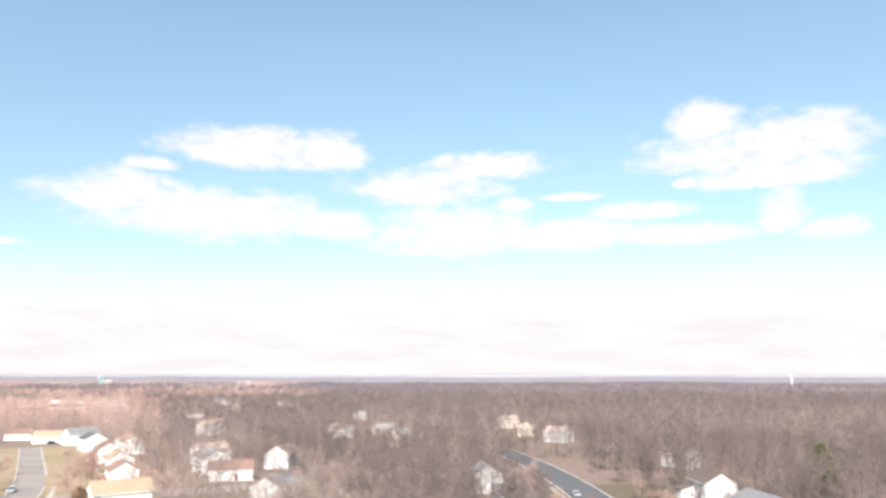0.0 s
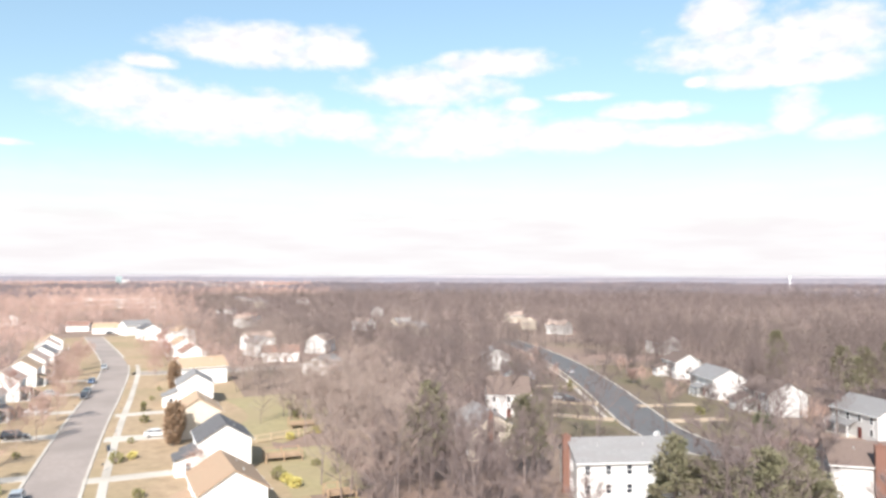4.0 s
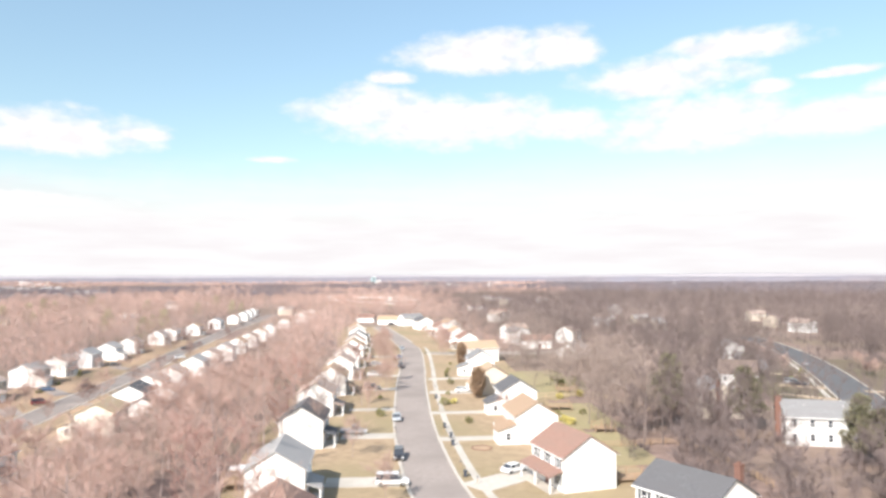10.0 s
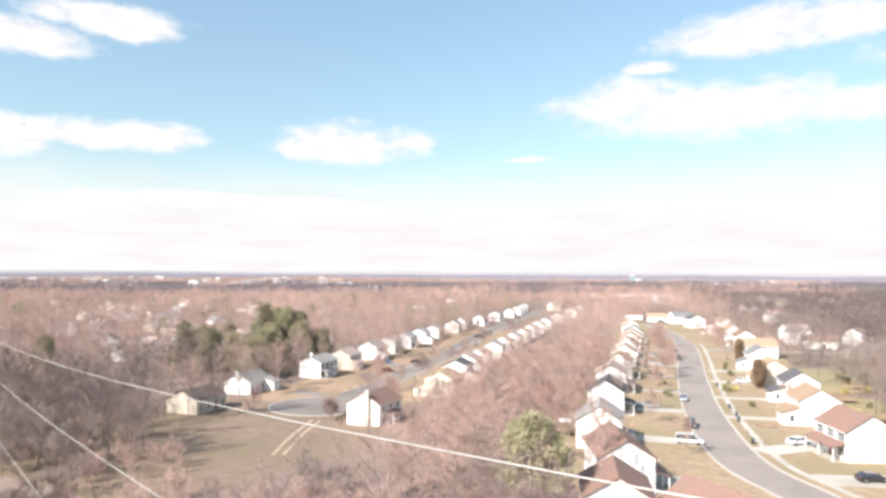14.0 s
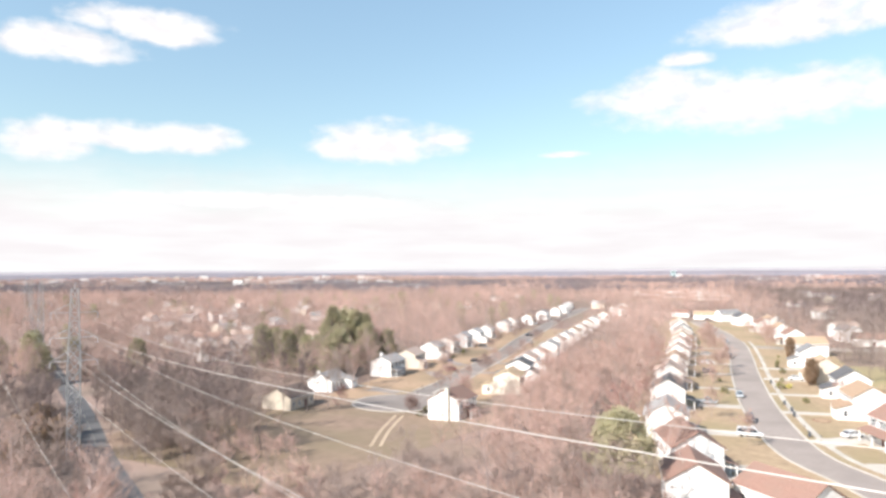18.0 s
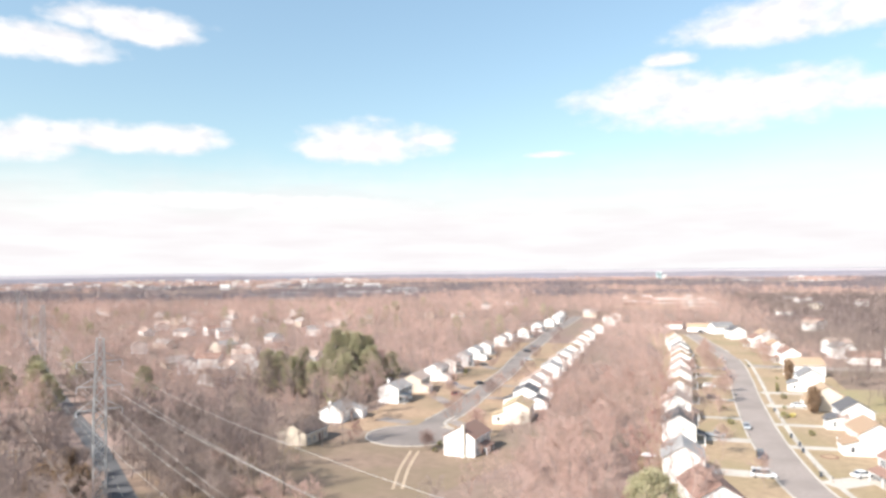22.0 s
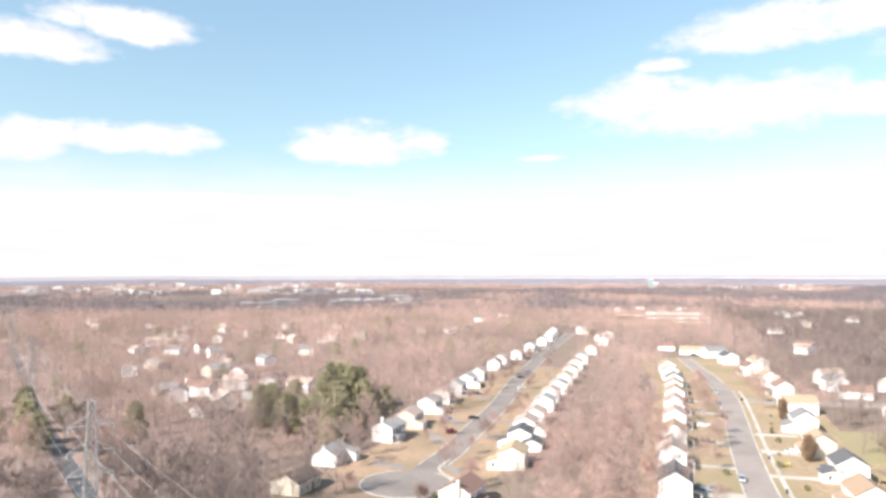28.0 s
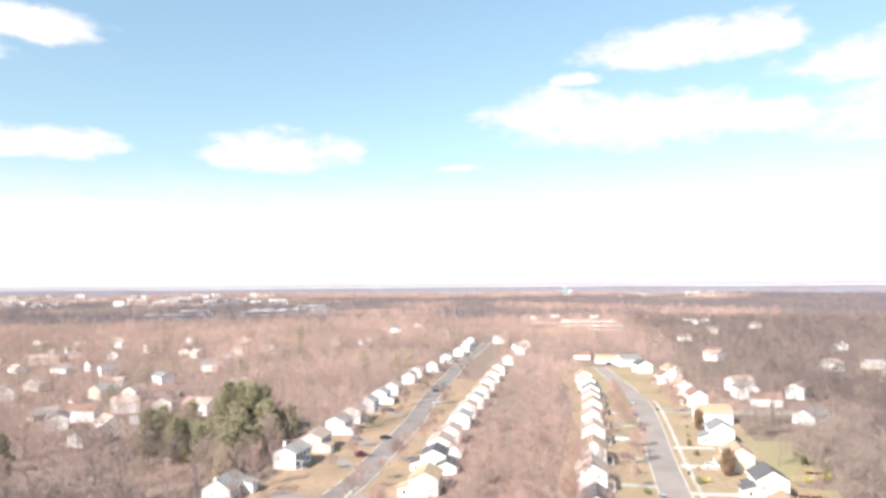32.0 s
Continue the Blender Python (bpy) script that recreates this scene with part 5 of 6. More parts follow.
def plain_tree(seed, height, limbs, twigs, fine=0.055):
    """A bare tree for the inner woods: forked stem, spreading limbs and a rounded haze of fine twigs."""
    rng = random.Random(seed)
    wood, crown = Shape(), Shape()
    p = Vector((0, 0, -0.4))
    pts = [p]
    for i in range(3):
        p = p + lean(Vector((0, 0, 1)), 0.09, 0, rng) * height * 0.27
        pts.append(p)
    for i in range(3):
        wood.tube(pts[i], pts[i + 1], height * 0.0095 * (1 - i * 0.27), height * 0.0095 * (0.73 - i * 0.27), 4, False)
    for k in range(limbs):
        f = 0.28 + 0.71 * (k + rng.random()) / limbs
        i = min(2, int(f * 3))
        q = pts[i].lerp(pts[i + 1], f * 3 - i)
        a = k * 2.4 + rng.random()
        e = Vector((math.cos(a), math.sin(a), 0.55 + 0.9 * f * rng.random())).normalized()
        ln = height * 0.4 * (0.75 + 0.5 * math.sin(3.1 * f)) * (0.6 + 0.4 * rng.random()) * (1.0 - 0.35 * f)
        bend = q + e * ln * 0.55
        tip = bend + lean(e, 0.25, 0.35, rng) * ln * 0.5
        wood.tube(q, bend, 0.06, 0.035, 3, False)
        wood.tube(bend, tip, 0.035, 0.012, 3, False)
        for w in range(twigs):
            u = 0.2 + 0.8 * rng.random()
            st = q.lerp(bend, u * 1.8) if u < 0.55 else bend.lerp(tip, (u - 0.55) / 0.45)
            st = st + Vector((rng.gauss(0, 1), rng.gauss(0, 1), rng.gauss(0, 0.8))) * height * 0.024
            twig(crown, st, lean(e, 0.85, 0.2, rng), 0.5 + 1.0 * rng.random(), fine, rng)
    return wood, crown


mid = [plain_tree(80 + i, (11.0, 17.5, 13.5, 15.5, 12.0, 19.0)[i], 12, 40) for i in range(6)]
MID = [patch(90 + i, 22, 11, mid, ("bark", "woods")) for i in range(4)]
far = [coarse_tree(100 + i, (12.0, 15.5, 13.5, 17.5, 14.5)[i], 90, 0.17) for i in range(5)]
fine = [plain_tree(150 + i, (11.0, 16.5, 13.5, 15.0, 12.0, 17.5)[i], 14, 84, 0.03) for i in range(6)]
NEAR = [patch(160 + i, 22, 11, fine, ("bark", "woods")) for i in range(3)]
NEAR_D = [patch(168 + i, 22, 11, fine, ("bark_dark", "woods_dun")) for i in range(3)]
NEAR_E = [patch(164 + i, 22, 11, fine, ("bark_dark", "woods_shade")) for i in range(3)]
FAR = [patch(110 + i, 46, 30, far, ("bark", "woods")) for i in range(4)]
MID_D = [patch(98 + i, 22, 12, mid, ("bark_dark", "woods_dun")) for i in range(3)]
MID_E = [patch(94 + i, 22, 12, mid, ("bark_dark", "woods_shade")) for i in range(3)]
FAR_E = [patch(116 + i, 46, 30, far, ("bark", "woods_shade")) for i in range(3)]
low = [plain_tree(140 + i, 3.6 + 1.1 * i, 9, 20, 0.04) for i in range(3)]
BRUSH = [patch(144 + i, 20, 34, low, ("bark", ("woods", "woods_dun", "woods_dun")[i])) for i in range(3)]
BRUSH_E = [patch(147 + i, 22, 30, low, ("bark_dark", "woods_shade")) for i in range(2)]
dist = [coarse_tree(120 + i, 15 + i % 4, 15, 1.1) for i in range(5)]
DIST = [patch(130 + i, 160, 120, dist, ("bark", "woods")) for i in range(3)]
DIST_E = [patch(134 + i, 160, 130, dist, ("bark", "woods_far_shade")) for i in range(3)]


def wood_cell(x, y, me, rng):
    ob = new("woodland", me)
    low = 0.66 if 38 < left_of_road(x, y) < 76 else 1.0
    if -620 < x < -255 and -0.3 * x - 110 < y < -0.3 * x + 30 and y > -10:
        low = 0.84      # young trees among the western houses
    if -130 < left_of_road(x, y) < -38 and y > 170:
        low = 0.98
    ob.matrix_basis = pose(x, y, ground_z(x, y), 0, 0, 90 * rng.randrange(4)) @ Matrix.Diagonal((1, 1, low * rng.uniform(0.8, 1.22), 1))
    tagged(ob, "dense bare winter woodland", "woodland", kind="stuff")


rng = random.Random(9)
for i in range(-30, 40):
    for j in range(-16, 50):
        x, y = i * 22.0, j * 22.0
        r = math.hypot(x + 5, y + 70)
        if r > 400 or not in_view(x, y, 3) or open_land(x, y, 2):
            continue
        side = left_of_road(x, y)
        # grey stands carry painted cloud shade, dun ones east of the road half of it
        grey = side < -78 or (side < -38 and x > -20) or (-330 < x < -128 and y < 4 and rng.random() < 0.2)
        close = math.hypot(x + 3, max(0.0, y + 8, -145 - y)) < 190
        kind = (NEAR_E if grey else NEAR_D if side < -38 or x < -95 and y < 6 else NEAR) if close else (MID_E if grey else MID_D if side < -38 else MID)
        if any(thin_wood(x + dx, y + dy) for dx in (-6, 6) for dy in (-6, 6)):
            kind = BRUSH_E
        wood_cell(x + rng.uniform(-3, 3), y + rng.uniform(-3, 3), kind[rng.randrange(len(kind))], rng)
for i in range(-30, 30):
    for j in range(-6, 30):
        x, y = i * 46.0, j * 46.0
        r = math.hypot(x + 5, y + 70)
        if r <= 400 or r > 1000 or not in_view(x, y, 3):
            continue
        if open_land(x, y, 12):
            # smaller stands between the streets and houses
            for dx in (-11.5, 11.5):
                for dy in (-11.5, 11.5):
                    if not open_land(x + dx, y + dy, 3):
                        wood_cell(x + dx, y + dy, MID_E[rng.randrange(3)] if left_of_road(x, y) < -130 else MID_D[rng.randrange(3)] if left_of_road(x, y) < -38 else MID[rng.randrange(4)], rng)
            continue
        if rng.random() < 0.06:
            continue
        wood_cell(x, y, FAR_E[rng.randrange(3)] if left_of_road(x, y) < -38 else FAR[rng.randrange(4)], rng)
for i in range(-22, 22):
    for j in range(-4, 22):
        x, y = i * 160.0, j * 160.0
        r = math.hypot(x + 5, y + 70)
        if r <= 960 or r > 3300 or not in_view(x, y, 2) or rng.random() < 0.14:
            continue
        wood_cell(x, y, DIST_E[rng.randrange(3)] if 1000 < r < 2500 and rng.random() < 0.85 or left_of_road(x, y) < -500 else DIST[rng.randrange(3)], rng)

rng = random.Random(21)
for i in range(-9, -2):
    for j in range(-6, -2):
        x, y = i * 17.0 + rng.uniform(-4, 4), j * 17.0 + rng.uniform(-4, 4)
        if seg_dist(x, y, POWER) < 12 or math.hypot((x + 121) / 34, (y + 35) / 25) < 1 or seg_dist(x, y, MAIN) < 34 or y > -44:
            continue
        ob = new("brushwood", BRUSH[rng.randrange(3)])
        ob.matrix_basis = pose(x, y, ground_z(x, y), 0, 0, 90 * rng.randrange(4))
        tagged(ob, "low bare brushwood on rough ground", "brushwood", kind="stuff")


# ---- power line ----
LINE = Vector((math.cos(radians(-9)), math.sin(radians(-9)), 0))
BACK = Vector((-190, 46, 0)).normalized()
ACROSS = Vector((0.235, 0.97, 0)).normalized()


def strut(s, p, q, r=0.07):
    s.tube(p, q, r, r, 4)


def make_pylon(x, y, height=34.0):
    """A narrow four-legged lattice mast with three pairs of cross arms; its arms lie along its own y."""
    ob = base("pylon", x, y, ground_z(x, y), 14 - 28, "slender galvanised steel lattice power pylon with cross arms", "pylon", "power line pylons")
    b = 1.15

    def leg_at(sx, sy, f):
        k = b * (1 - 0.45 * max(0, (f - 0.55) / 0.45))
        return Vector((sx * k, sy * k, f * height))

    for sx in (-1, 1):
        for sy in (-1, 1):
            s, h = Shape(), 0.115
            rings = []
            for f in (-0.01, 0.55, 1.0):
                p = leg_at(sx, sy, f)
                rings += [p + Vector((u * h, v * h, 0)) for u, v in ((-1, -1), (1, -1), (1, 1), (-1, 1))]
            sides = [(4 * j + i, 4 * j + (i + 1) % 4, 4 * j + 4 + (i + 1) % 4, 4 * j + 4 + i) for j in range(2) for i in range(4)]
            s.add(rings, sides + [(3, 2, 1, 0), (8, 9, 10, 11)])
            child("leg", s.mesh("leg", "steel"), ob)
    n = 14
    for face in range(4):
        s = Shape()
        c = [(-1, -1), (1, -1), (1, 1), (-1, 1)]
        a, d = c[face], c[(face + 1) % 4]
        for i in range(n):
            f0, f1 = i / n, (i + 1) / n
            p, q = (a, d) if i % 2 else (d, a)
            strut(s, leg_at(*p, f0), leg_at(*q, f1), 0.13)
            strut(s, leg_at(*a, f1), leg_at(*d, f1), 0.06)
        child("bracing", s.mesh("bracing", "steel"), ob)
    for z in (19.4, 24.1, 29.2):
        for sg in (-1, 1):
            s = Shape()
            tip = Vector((0, sg * 4.3, z))
            f = z / height
            for sx in (-1, 1):
                strut(s, leg_at(sx, sg, f), tip, 0.08)
                strut(s, leg_at(sx, sg, f + 0.055), tip, 0.07)
            arm = child("cross_arm", s.mesh("cross_arm", "steel"), ob)
            ins = Shape()
            for i in range(6):
                ins.tube((0, sg * 4.3, z - 0.1 - i * 0.2), (0, sg * 4.3, z - 0.26 - i * 0.2), 0.13, 0.09, 8)
            child("insulator", ins.mesh("insulator", "grey"), arm)
    child("peak", Shape().tube((0, 0, height - 0.1), (0, 0, height + 1.2), 0.12, 0.05, 5).mesh("peak", "steel"), ob)
    return ob


P1 = (-150.0, -87.5)
make_pylon(*P1)
P2 = (P1[0] - 190, P1[1] + 46)
P3 = (P1[0] - 380, P1[1] + 92)
make_pylon(*P2)
make_pylon(*P3)
make_pylon(P1[0] - 560, P1[1] + 136)
make_pylon(-356.0, -62.0, 31.0)
make_pylon(-545.0, -14.0, 31.0)
P0 = (P1[0] + LINE.x * 255, P1[1] + LINE.y * 255)
make_pylon(*P0, 36.0)


def wire(points, r=0.022):
    s = Shape().cable(points, r)
    tagged(new("power_line_wire", s.mesh("power_line_wire", "wire")), "pale aluminium power line conductor hung between pylons", "wire", "power line wires")


for off, turn, a, b, c in ((3.73, -8.94, 24.38, -0.0422, 4.2e-4), (-3.37, -10.7, 25.37, -0.0273, 3.4e-4), (3.73, -9.0, 20.67, -0.0509, 4.0e-4),
                           (-3.49, -7.8, 14.64, -0.0658, 4.2e-4), (3.73, -9.0, 15.19, -0.0626, 4.0e-4), (-3.4, -9.0, 20.2, -0.0620, 4.2e-4)):
    o = Vector((*P1, 0)) + ACROSS * off
    way = Vector((math.cos(radians(turn)), math.sin(radians(turn)), 0))
    wire([o + way * s + Vector((0, 0, a + b * s + c * s * s)) for s in range(0, 256, 12)])
for side in (-1, 1):
    for z in (16.2, 20.9, 26.0):
        o = Vector((*P1, 0)) + ACROSS * 4.2 * side
        wire([o + BACK * s + Vector((0, 0, z - 1.2 - 5.0 * (4 * (s / 195.5) * (1 - s / 195.5)))) for s in [i * 195.5 / 12 for i in range(13)]])
        o = Vector((*P2, 0)) + ACROSS * 4.2 * side
        wire([o + BACK * s + Vector((0, 0, z - 1.2 - 5.0 * (4 * (s / 195.5) * (1 - s / 195.5)))) for s in [i * 195.5 / 12 for i in range(13)]])
o = Vector((-166, -97, 0))
wire([o + LINE * s + Vector((0, 0, 12.9 - 0.045 * s + 2.5e-4 * s * s)) for s in range(0, 200, 12)], 0.02)


def wood_pole(x, y, h, turn):
    ob = base("utility_pole", x, y, ground_z(x, y), turn, "weathered wooden utility pole with two cross bars", "utility pole", "utility poles")
    child("pole", Shape().tube((0, 0, -0.3), (0, 0, h), 0.17, 0.11, 7).mesh("pole", "wood"), ob)
    for z in (h - 0.5, h - 1.5):
        bar = child("cross_bar", Shape().box(-1.5, -0.07, z - 0.08, 1.5, 0.07, z + 0.08).mesh("cross_bar", "wood"), ob)
        for x2 in (-1.35, -0.6, 0.6, 1.35):
            child("insulator", Shape().tube((x2, 0, z + 0.07), (x2, 0, z + 0.32), 0.07, 0.05, 6).mesh("insulator", "trim"), bar)


for x, y, h in ((-178, -101, 14), (-160, -100, 12), (-196, -95, 13)):
    wood_pole(x, y, h, 76)


# ---- cars ----
def car(x, y, turn, paint, kind="sedan"):
    ob = base("car", x, y, ground_z(x, y) + 0.11, turn, f"{paint.split('_')[1]} {kind} parked at the {'kerb' if kind != 'van' else 'drive'}", "car", "parked cars")
    hgt = {"sedan": 1.42, "pickup": 1.75, "van": 1.85, "suv": 1.7}[kind]
    ln = {"sedan": 4.6, "pickup": 5.4, "van": 5.0, "suv": 4.7}[kind]
    h = ln / 2
    w = 0.9
    low = [(-h, 0.35), (-h + 0.1, 0.3), (h - 0.1, 0.28), (h, 0.4), (h - 0.05, 0.68), (h - 0.35, 0.82), (0.27 * ln, 0.9), (-h + 0.3, 0.95), (-h + 0.02, 0.85)]
    bm = bmesh.new()
    me = Shape().prism(low, "y", -w, w).mesh("body", paint)
    bm.from_mesh(me)
    bmesh.ops.bevel(bm, geom=[e for e in bm.edges], offset=0.05, segments=1, affect="EDGES")
    bm.to_mesh(me)
    bm.free()
    body = child("body", me, ob)
    x0, x1 = {"sedan": (-h + 0.35, 0.27 * ln), "pickup": (-0.35, 0.27 * ln), "van": (-h + 0.1, 0.33 * ln), "suv": (-h + 0.1, 0.27 * ln)}[kind]
    back = 0.75 if kind == "sedan" else 0.15
    v = []
    for z, a, b, ww in ((0.9, x0, x1, w - 0.05), (hgt - 0.06, x0 + back, x1 - 0.75, w - 0.22)):
        v += [(a, -ww, z), (b, -ww, z), (b, ww, z), (a, ww, z)]
    child("glazing", mesh_of("glazing", v, [(0, 1, 5, 4), (1, 2, 6, 5), (2, 3, 7, 6), (3, 0, 4, 7)], "glass"), ob, None, "dark glass")
    r0, r1 = x0 + back - 0.03, x1 - 0.72
    child("roof", Shape().box(r0, -w + 0.2, hgt - 0.07, r1, w - 0.2, hgt).mesh("roof", paint), ob)
    pil = Shape()
    for sy in (-1, 1):
        for a, b in ((x0, x0 + back), (x1, x1 - 0.75), ((x0 + x1) / 2, (x0 + x1) / 2 - 0.05)):
            pil.tube((a, sy * (w - 0.045), 0.88), (b, sy * (w - 0.21), hgt - 0.04), 0.045, 0.04, 4)
    child("window_frame", pil.mesh("window_frame", paint), ob)
    for sx in (-1, 1):
        for sy in (-1, 1):
            wx = sx * (h - 0.85)
            t = child("wheel", Shape().tube((wx, sy * (w - 0.2), 0.33), (wx, sy * (w + 0.01), 0.33), 0.33, 0.33, 14).mesh("wheel", "rubber"), ob)
            child("rim", Shape().tube((wx, sy * (w - 0.05), 0.33), (wx, sy * (w + 0.025), 0.33), 0.21, 0.19, 10).mesh("rim", "rim"), t)
    for sy in (-0.62, 0.62):
        child("headlight", Shape().box(h - 0.12, sy - 0.18, 0.58, h + 0.01, sy + 0.18, 0.72).mesh("headlight", "trim"), ob)
        child("tail_light", Shape().box(-h - 0.01, sy - 0.18, 0.66, -h + 0.1, sy + 0.18, 0.82).mesh("tail_light", "lamp_red"), ob)


for x, y, t, c, k in ((-58.6, 24.0, -65, "paint_black", "suv"), (-72.6, 53.0, -65, "paint_silver", "sedan"), (-109.0, 134.0, -66, "paint_black", "suv"), (-112.5, 141.5, -66, "paint_silver", "sedan"),
                      (-121.0, 159.0, -66, "paint_blue", "sedan"), (-75.0, 38.0, 22, "paint_silver", "pickup"), (-53.0, 9.5, 24, "paint_white", "van"), (-37.8, 22.8, 60, "paint_white", "sedan"),
                      (-22.6, 4.8, 40, "paint_black", "sedan"), (-71.5, 93.2, 28, "paint_white", "sedan"), (14.0, 136.2, -18, "paint_black", "sedan"), (12.5, 139.0, -18, "paint_silver", "suv"),
                      (21.2, 190.0, 92, "paint_silver", "sedan"), (-179.5, 53.0, 60, "paint_red", "suv"), (-190.0, 78.0, 62, "paint_black", "sedan"), (-221.0, 153.0, 60, "paint_white", "sedan"),
                      (-244.0, 183.0, 62, "paint_black", "sedan"), (-256.0, 206.0, 62, "paint_silver", "sedan"), (-97.0, 89.2, 22, "paint_black", "suv"), (-108.5, 113.5, 22, "paint_white", "sedan"),
                      (-120.0, 137.5, 22, "paint_silver", "sedan"), (-134.0, 190.0, -64, "paint_silver", "sedan"), (-205.0, 329.0, 20, "paint_black", "suv"), (-198.0, 70.0, 30, "paint_blue", "sedan"),
                      (-227.0, 124.0, 25, "paint_black", "sedan"), (-55.0, 69.5, 28, "paint_silver", "suv")):
    car(x, y, t, c, k)


# ---- garden things ----
def mailbox(x, y, turn):
    ob = base("mailbox", x, y, ground_z(x, y), turn, "small mailbox on a wooden post at the kerb", "mailbox", "mailboxes")
    child("post", Shape().box(-0.05, -0.05, -0.2, 0.05, 0.05, 1.05).mesh("post", "wood"), ob)
    out = [(-0.11, 1.05), (0.11, 1.05), (0.11, 1.18)] + [(0.11 * math.cos(a), 1.18 + 0.11 * math.sin(a)) for a in (0.6, 1.2, 1.9, 2.5)] + [(-0.11, 1.18)]
    child("box", Shape().prism(out, "y", -0.28, 0.28).mesh("box", "shutter"), ob)


LEFT_POSTS = [(-157.6, 17.0), (-166.4, 35.0), (-161.5, 47.0), (-176.0, 52.5), (-174.0, 68.0)]
for x, y in ((-58.8, 46.0), (-46.6, 22.0), (-41.2, 14.5), (-69.0, 68.8), (-79.5, 93.0), (-90.0, 115.5), (-67.6, 41.5), (-53.6, 13.5), (-91.6, 94.5), (-102.6, 118.5), (31.4, 138.4), (19.5, 162.3), (20.0, 135.9), (20.3, 110.2), (31, 113), *LEFT_POSTS):
    mailbox(x, y, 25)


def bin_thing(x, y, mat, label):
    ob = base("wheeled_bin", x, y, ground_z(x, y) + 0.1, 20, label, "bin", "wheeled bins")
    s = Shape().prism([(-0.25, 0.05), (0.25, 0.05), (0.3, 0.95), (-0.3, 0.95)], "y", -0.28, 0.28)
    child("bin_body", s.mesh("bin_body", mat), ob)
    child("lid", Shape().prism([(-0.33, 0.95), (0.33, 0.95), (0.25, 1.06), (-0.28, 1.03)], "y", -0.31, 0.31).mesh("lid", "shutter"), ob)
    for sy in (-0.25, 0.25):
        child("wheel", Shape().tube((-0.24, sy - 0.04, 0.1), (-0.24, sy + 0.04, 0.1), 0.1, 0.1, 8).mesh("wheel", "rubber"), ob)


for x, y in ((-53.2, 36.0), (-60.0, 49.5), (-74.8, 81.5), (-44.2, 17.5), (-55.6, 41.5)):
    bin_thing(x, y, "bin_plastic", "dark grey wheeled bin at the kerb")


def fence(points, height=1.1, mat="fence_wood", label="tan weathered wooden post-and-rail garden fence"):
    ob = base("garden_fence", points[0][0], points[0][1], ground_z(*points[0]), 0, label, "fence", "garden fences")
    o = Vector((points[0][0], points[0][1]))
    line = along(points, 2.4)
    pm = Shape().box(-0.07, -0.07, -0.2, 0.07, 0.07, height).mesh("post", mat)
    z0 = ground_z(*points[0])
    for p in line:
        child("post", pm, ob, pose(p.x - o.x, p.y - o.y, ground_z(p.x, p.y) - z0))
    for z in (0.35, 0.7, height - 0.12):
        child("rail", Shape().cable([Vector((p.x - o.x, p.y - o.y, ground_z(p.x, p.y) - z0 + z)) for p in line], 0.08, 4).mesh("rail", mat), ob)


fence([(-52, 87), (-46, 93), (-39, 101)], 1.6)
fence([(-39, 101), (-30, 92), (-20, 80)], 1.2)
fence([(-34, 40), (-24, 46), (-13, 53)], 1.2, "wood", "weathered brown post-and-rail garden fence")
fence([(-13, 53), (-6, 40), (0, 28)], 1.2, "wood", "weathered brown post-and-rail garden fence")


def deck(x, y, turn, w, d, h):
    ob = base("wooden_deck", x, y, ground_z(x, y), turn, "raised brown wooden garden deck with railing", "deck", "garden decks")
    n = int(d / 0.3)
    bm = Shape().box(-w / 2, -0.13, h - 0.06, w / 2, 0.13, h).mesh("plank", "wood")
    for i in range(n):
        child("plank", bm, ob, pose(0, -d / 2 + 0.15 + i * d / n, 0))
    pm = Shape().box(-0.08, -0.08, -0.2, 0.08, 0.08, h + 0.95).mesh("post", "wood")
    for sx in (-1, 0, 1):
        for sy in (-1, 1):
            child("post", pm, ob, pose(sx * w / 2, sy * d / 2, 0))
    for a in ((-w / 2, -d / 2, w / 2, -d / 2), (-w / 2, d / 2, w / 2, d / 2), (w / 2, -d / 2, w / 2, d / 2), (-w / 2, -d / 2, -w / 2, d / 2)):
        child("rail", Shape().tube((a[0], a[1], h + 0.9), (a[2], a[3], h + 0.9), 0.06, 0.06, 4).mesh("rail", "wood"), ob)


for d in ((-42.5, 77.5, 25, 6, 3.2, 0.9), (-74.0, 0.5, 28, 5, 4, 1.0), (-29, 58, 25, 4, 3, 0.8), (-45.5, 103, 25, 5, 3.5, 1.0), (-181, -4, 40, 5, 3, 0.6)):
    deck(*d)


def patio_umbrella(x, y):
    ob = base("patio_umbrella", x, y, ground_z(x, y), 0, "open white patio umbrella beside a house", "umbrella")
    child("pole", Shape().tube((0, 0, 0), (0, 0, 2.6), 0.03, 0.03, 6).mesh("pole", "trim"), ob)
    s = Shape()
    k = 8
    s.add([(0, 0, 2.75)] + [(1.7 * math.cos(i * math.pi / 4), 1.7 * math.sin(i * math.pi / 4), 2.15) for i in range(k)] + [(0, 0, 2.68)] + [(1.66 * math.cos(i * math.pi / 4), 1.66 * math.sin(i * math.pi / 4), 2.1) for i in range(k)],
          [(0, 1 + i, 1 + (i + 1) % k) for i in range(k)] + [(k + 1, k + 2 + (i + 1) % k, k + 2 + i) for i in range(k)] + [(1 + i, k + 2 + i, k + 2 + (i + 1) % k, 1 + (i + 1) % k) for i in range(k)])
    child("canopy", s.mesh("canopy", "trim"), ob)
    child("foot", Shape().tube((0, 0, -0.05), (0, 0, 0.12), 0.3, 0.28, 10).mesh("foot", "concrete"), ob)


patio_umbrella(-75.5, 3.0)
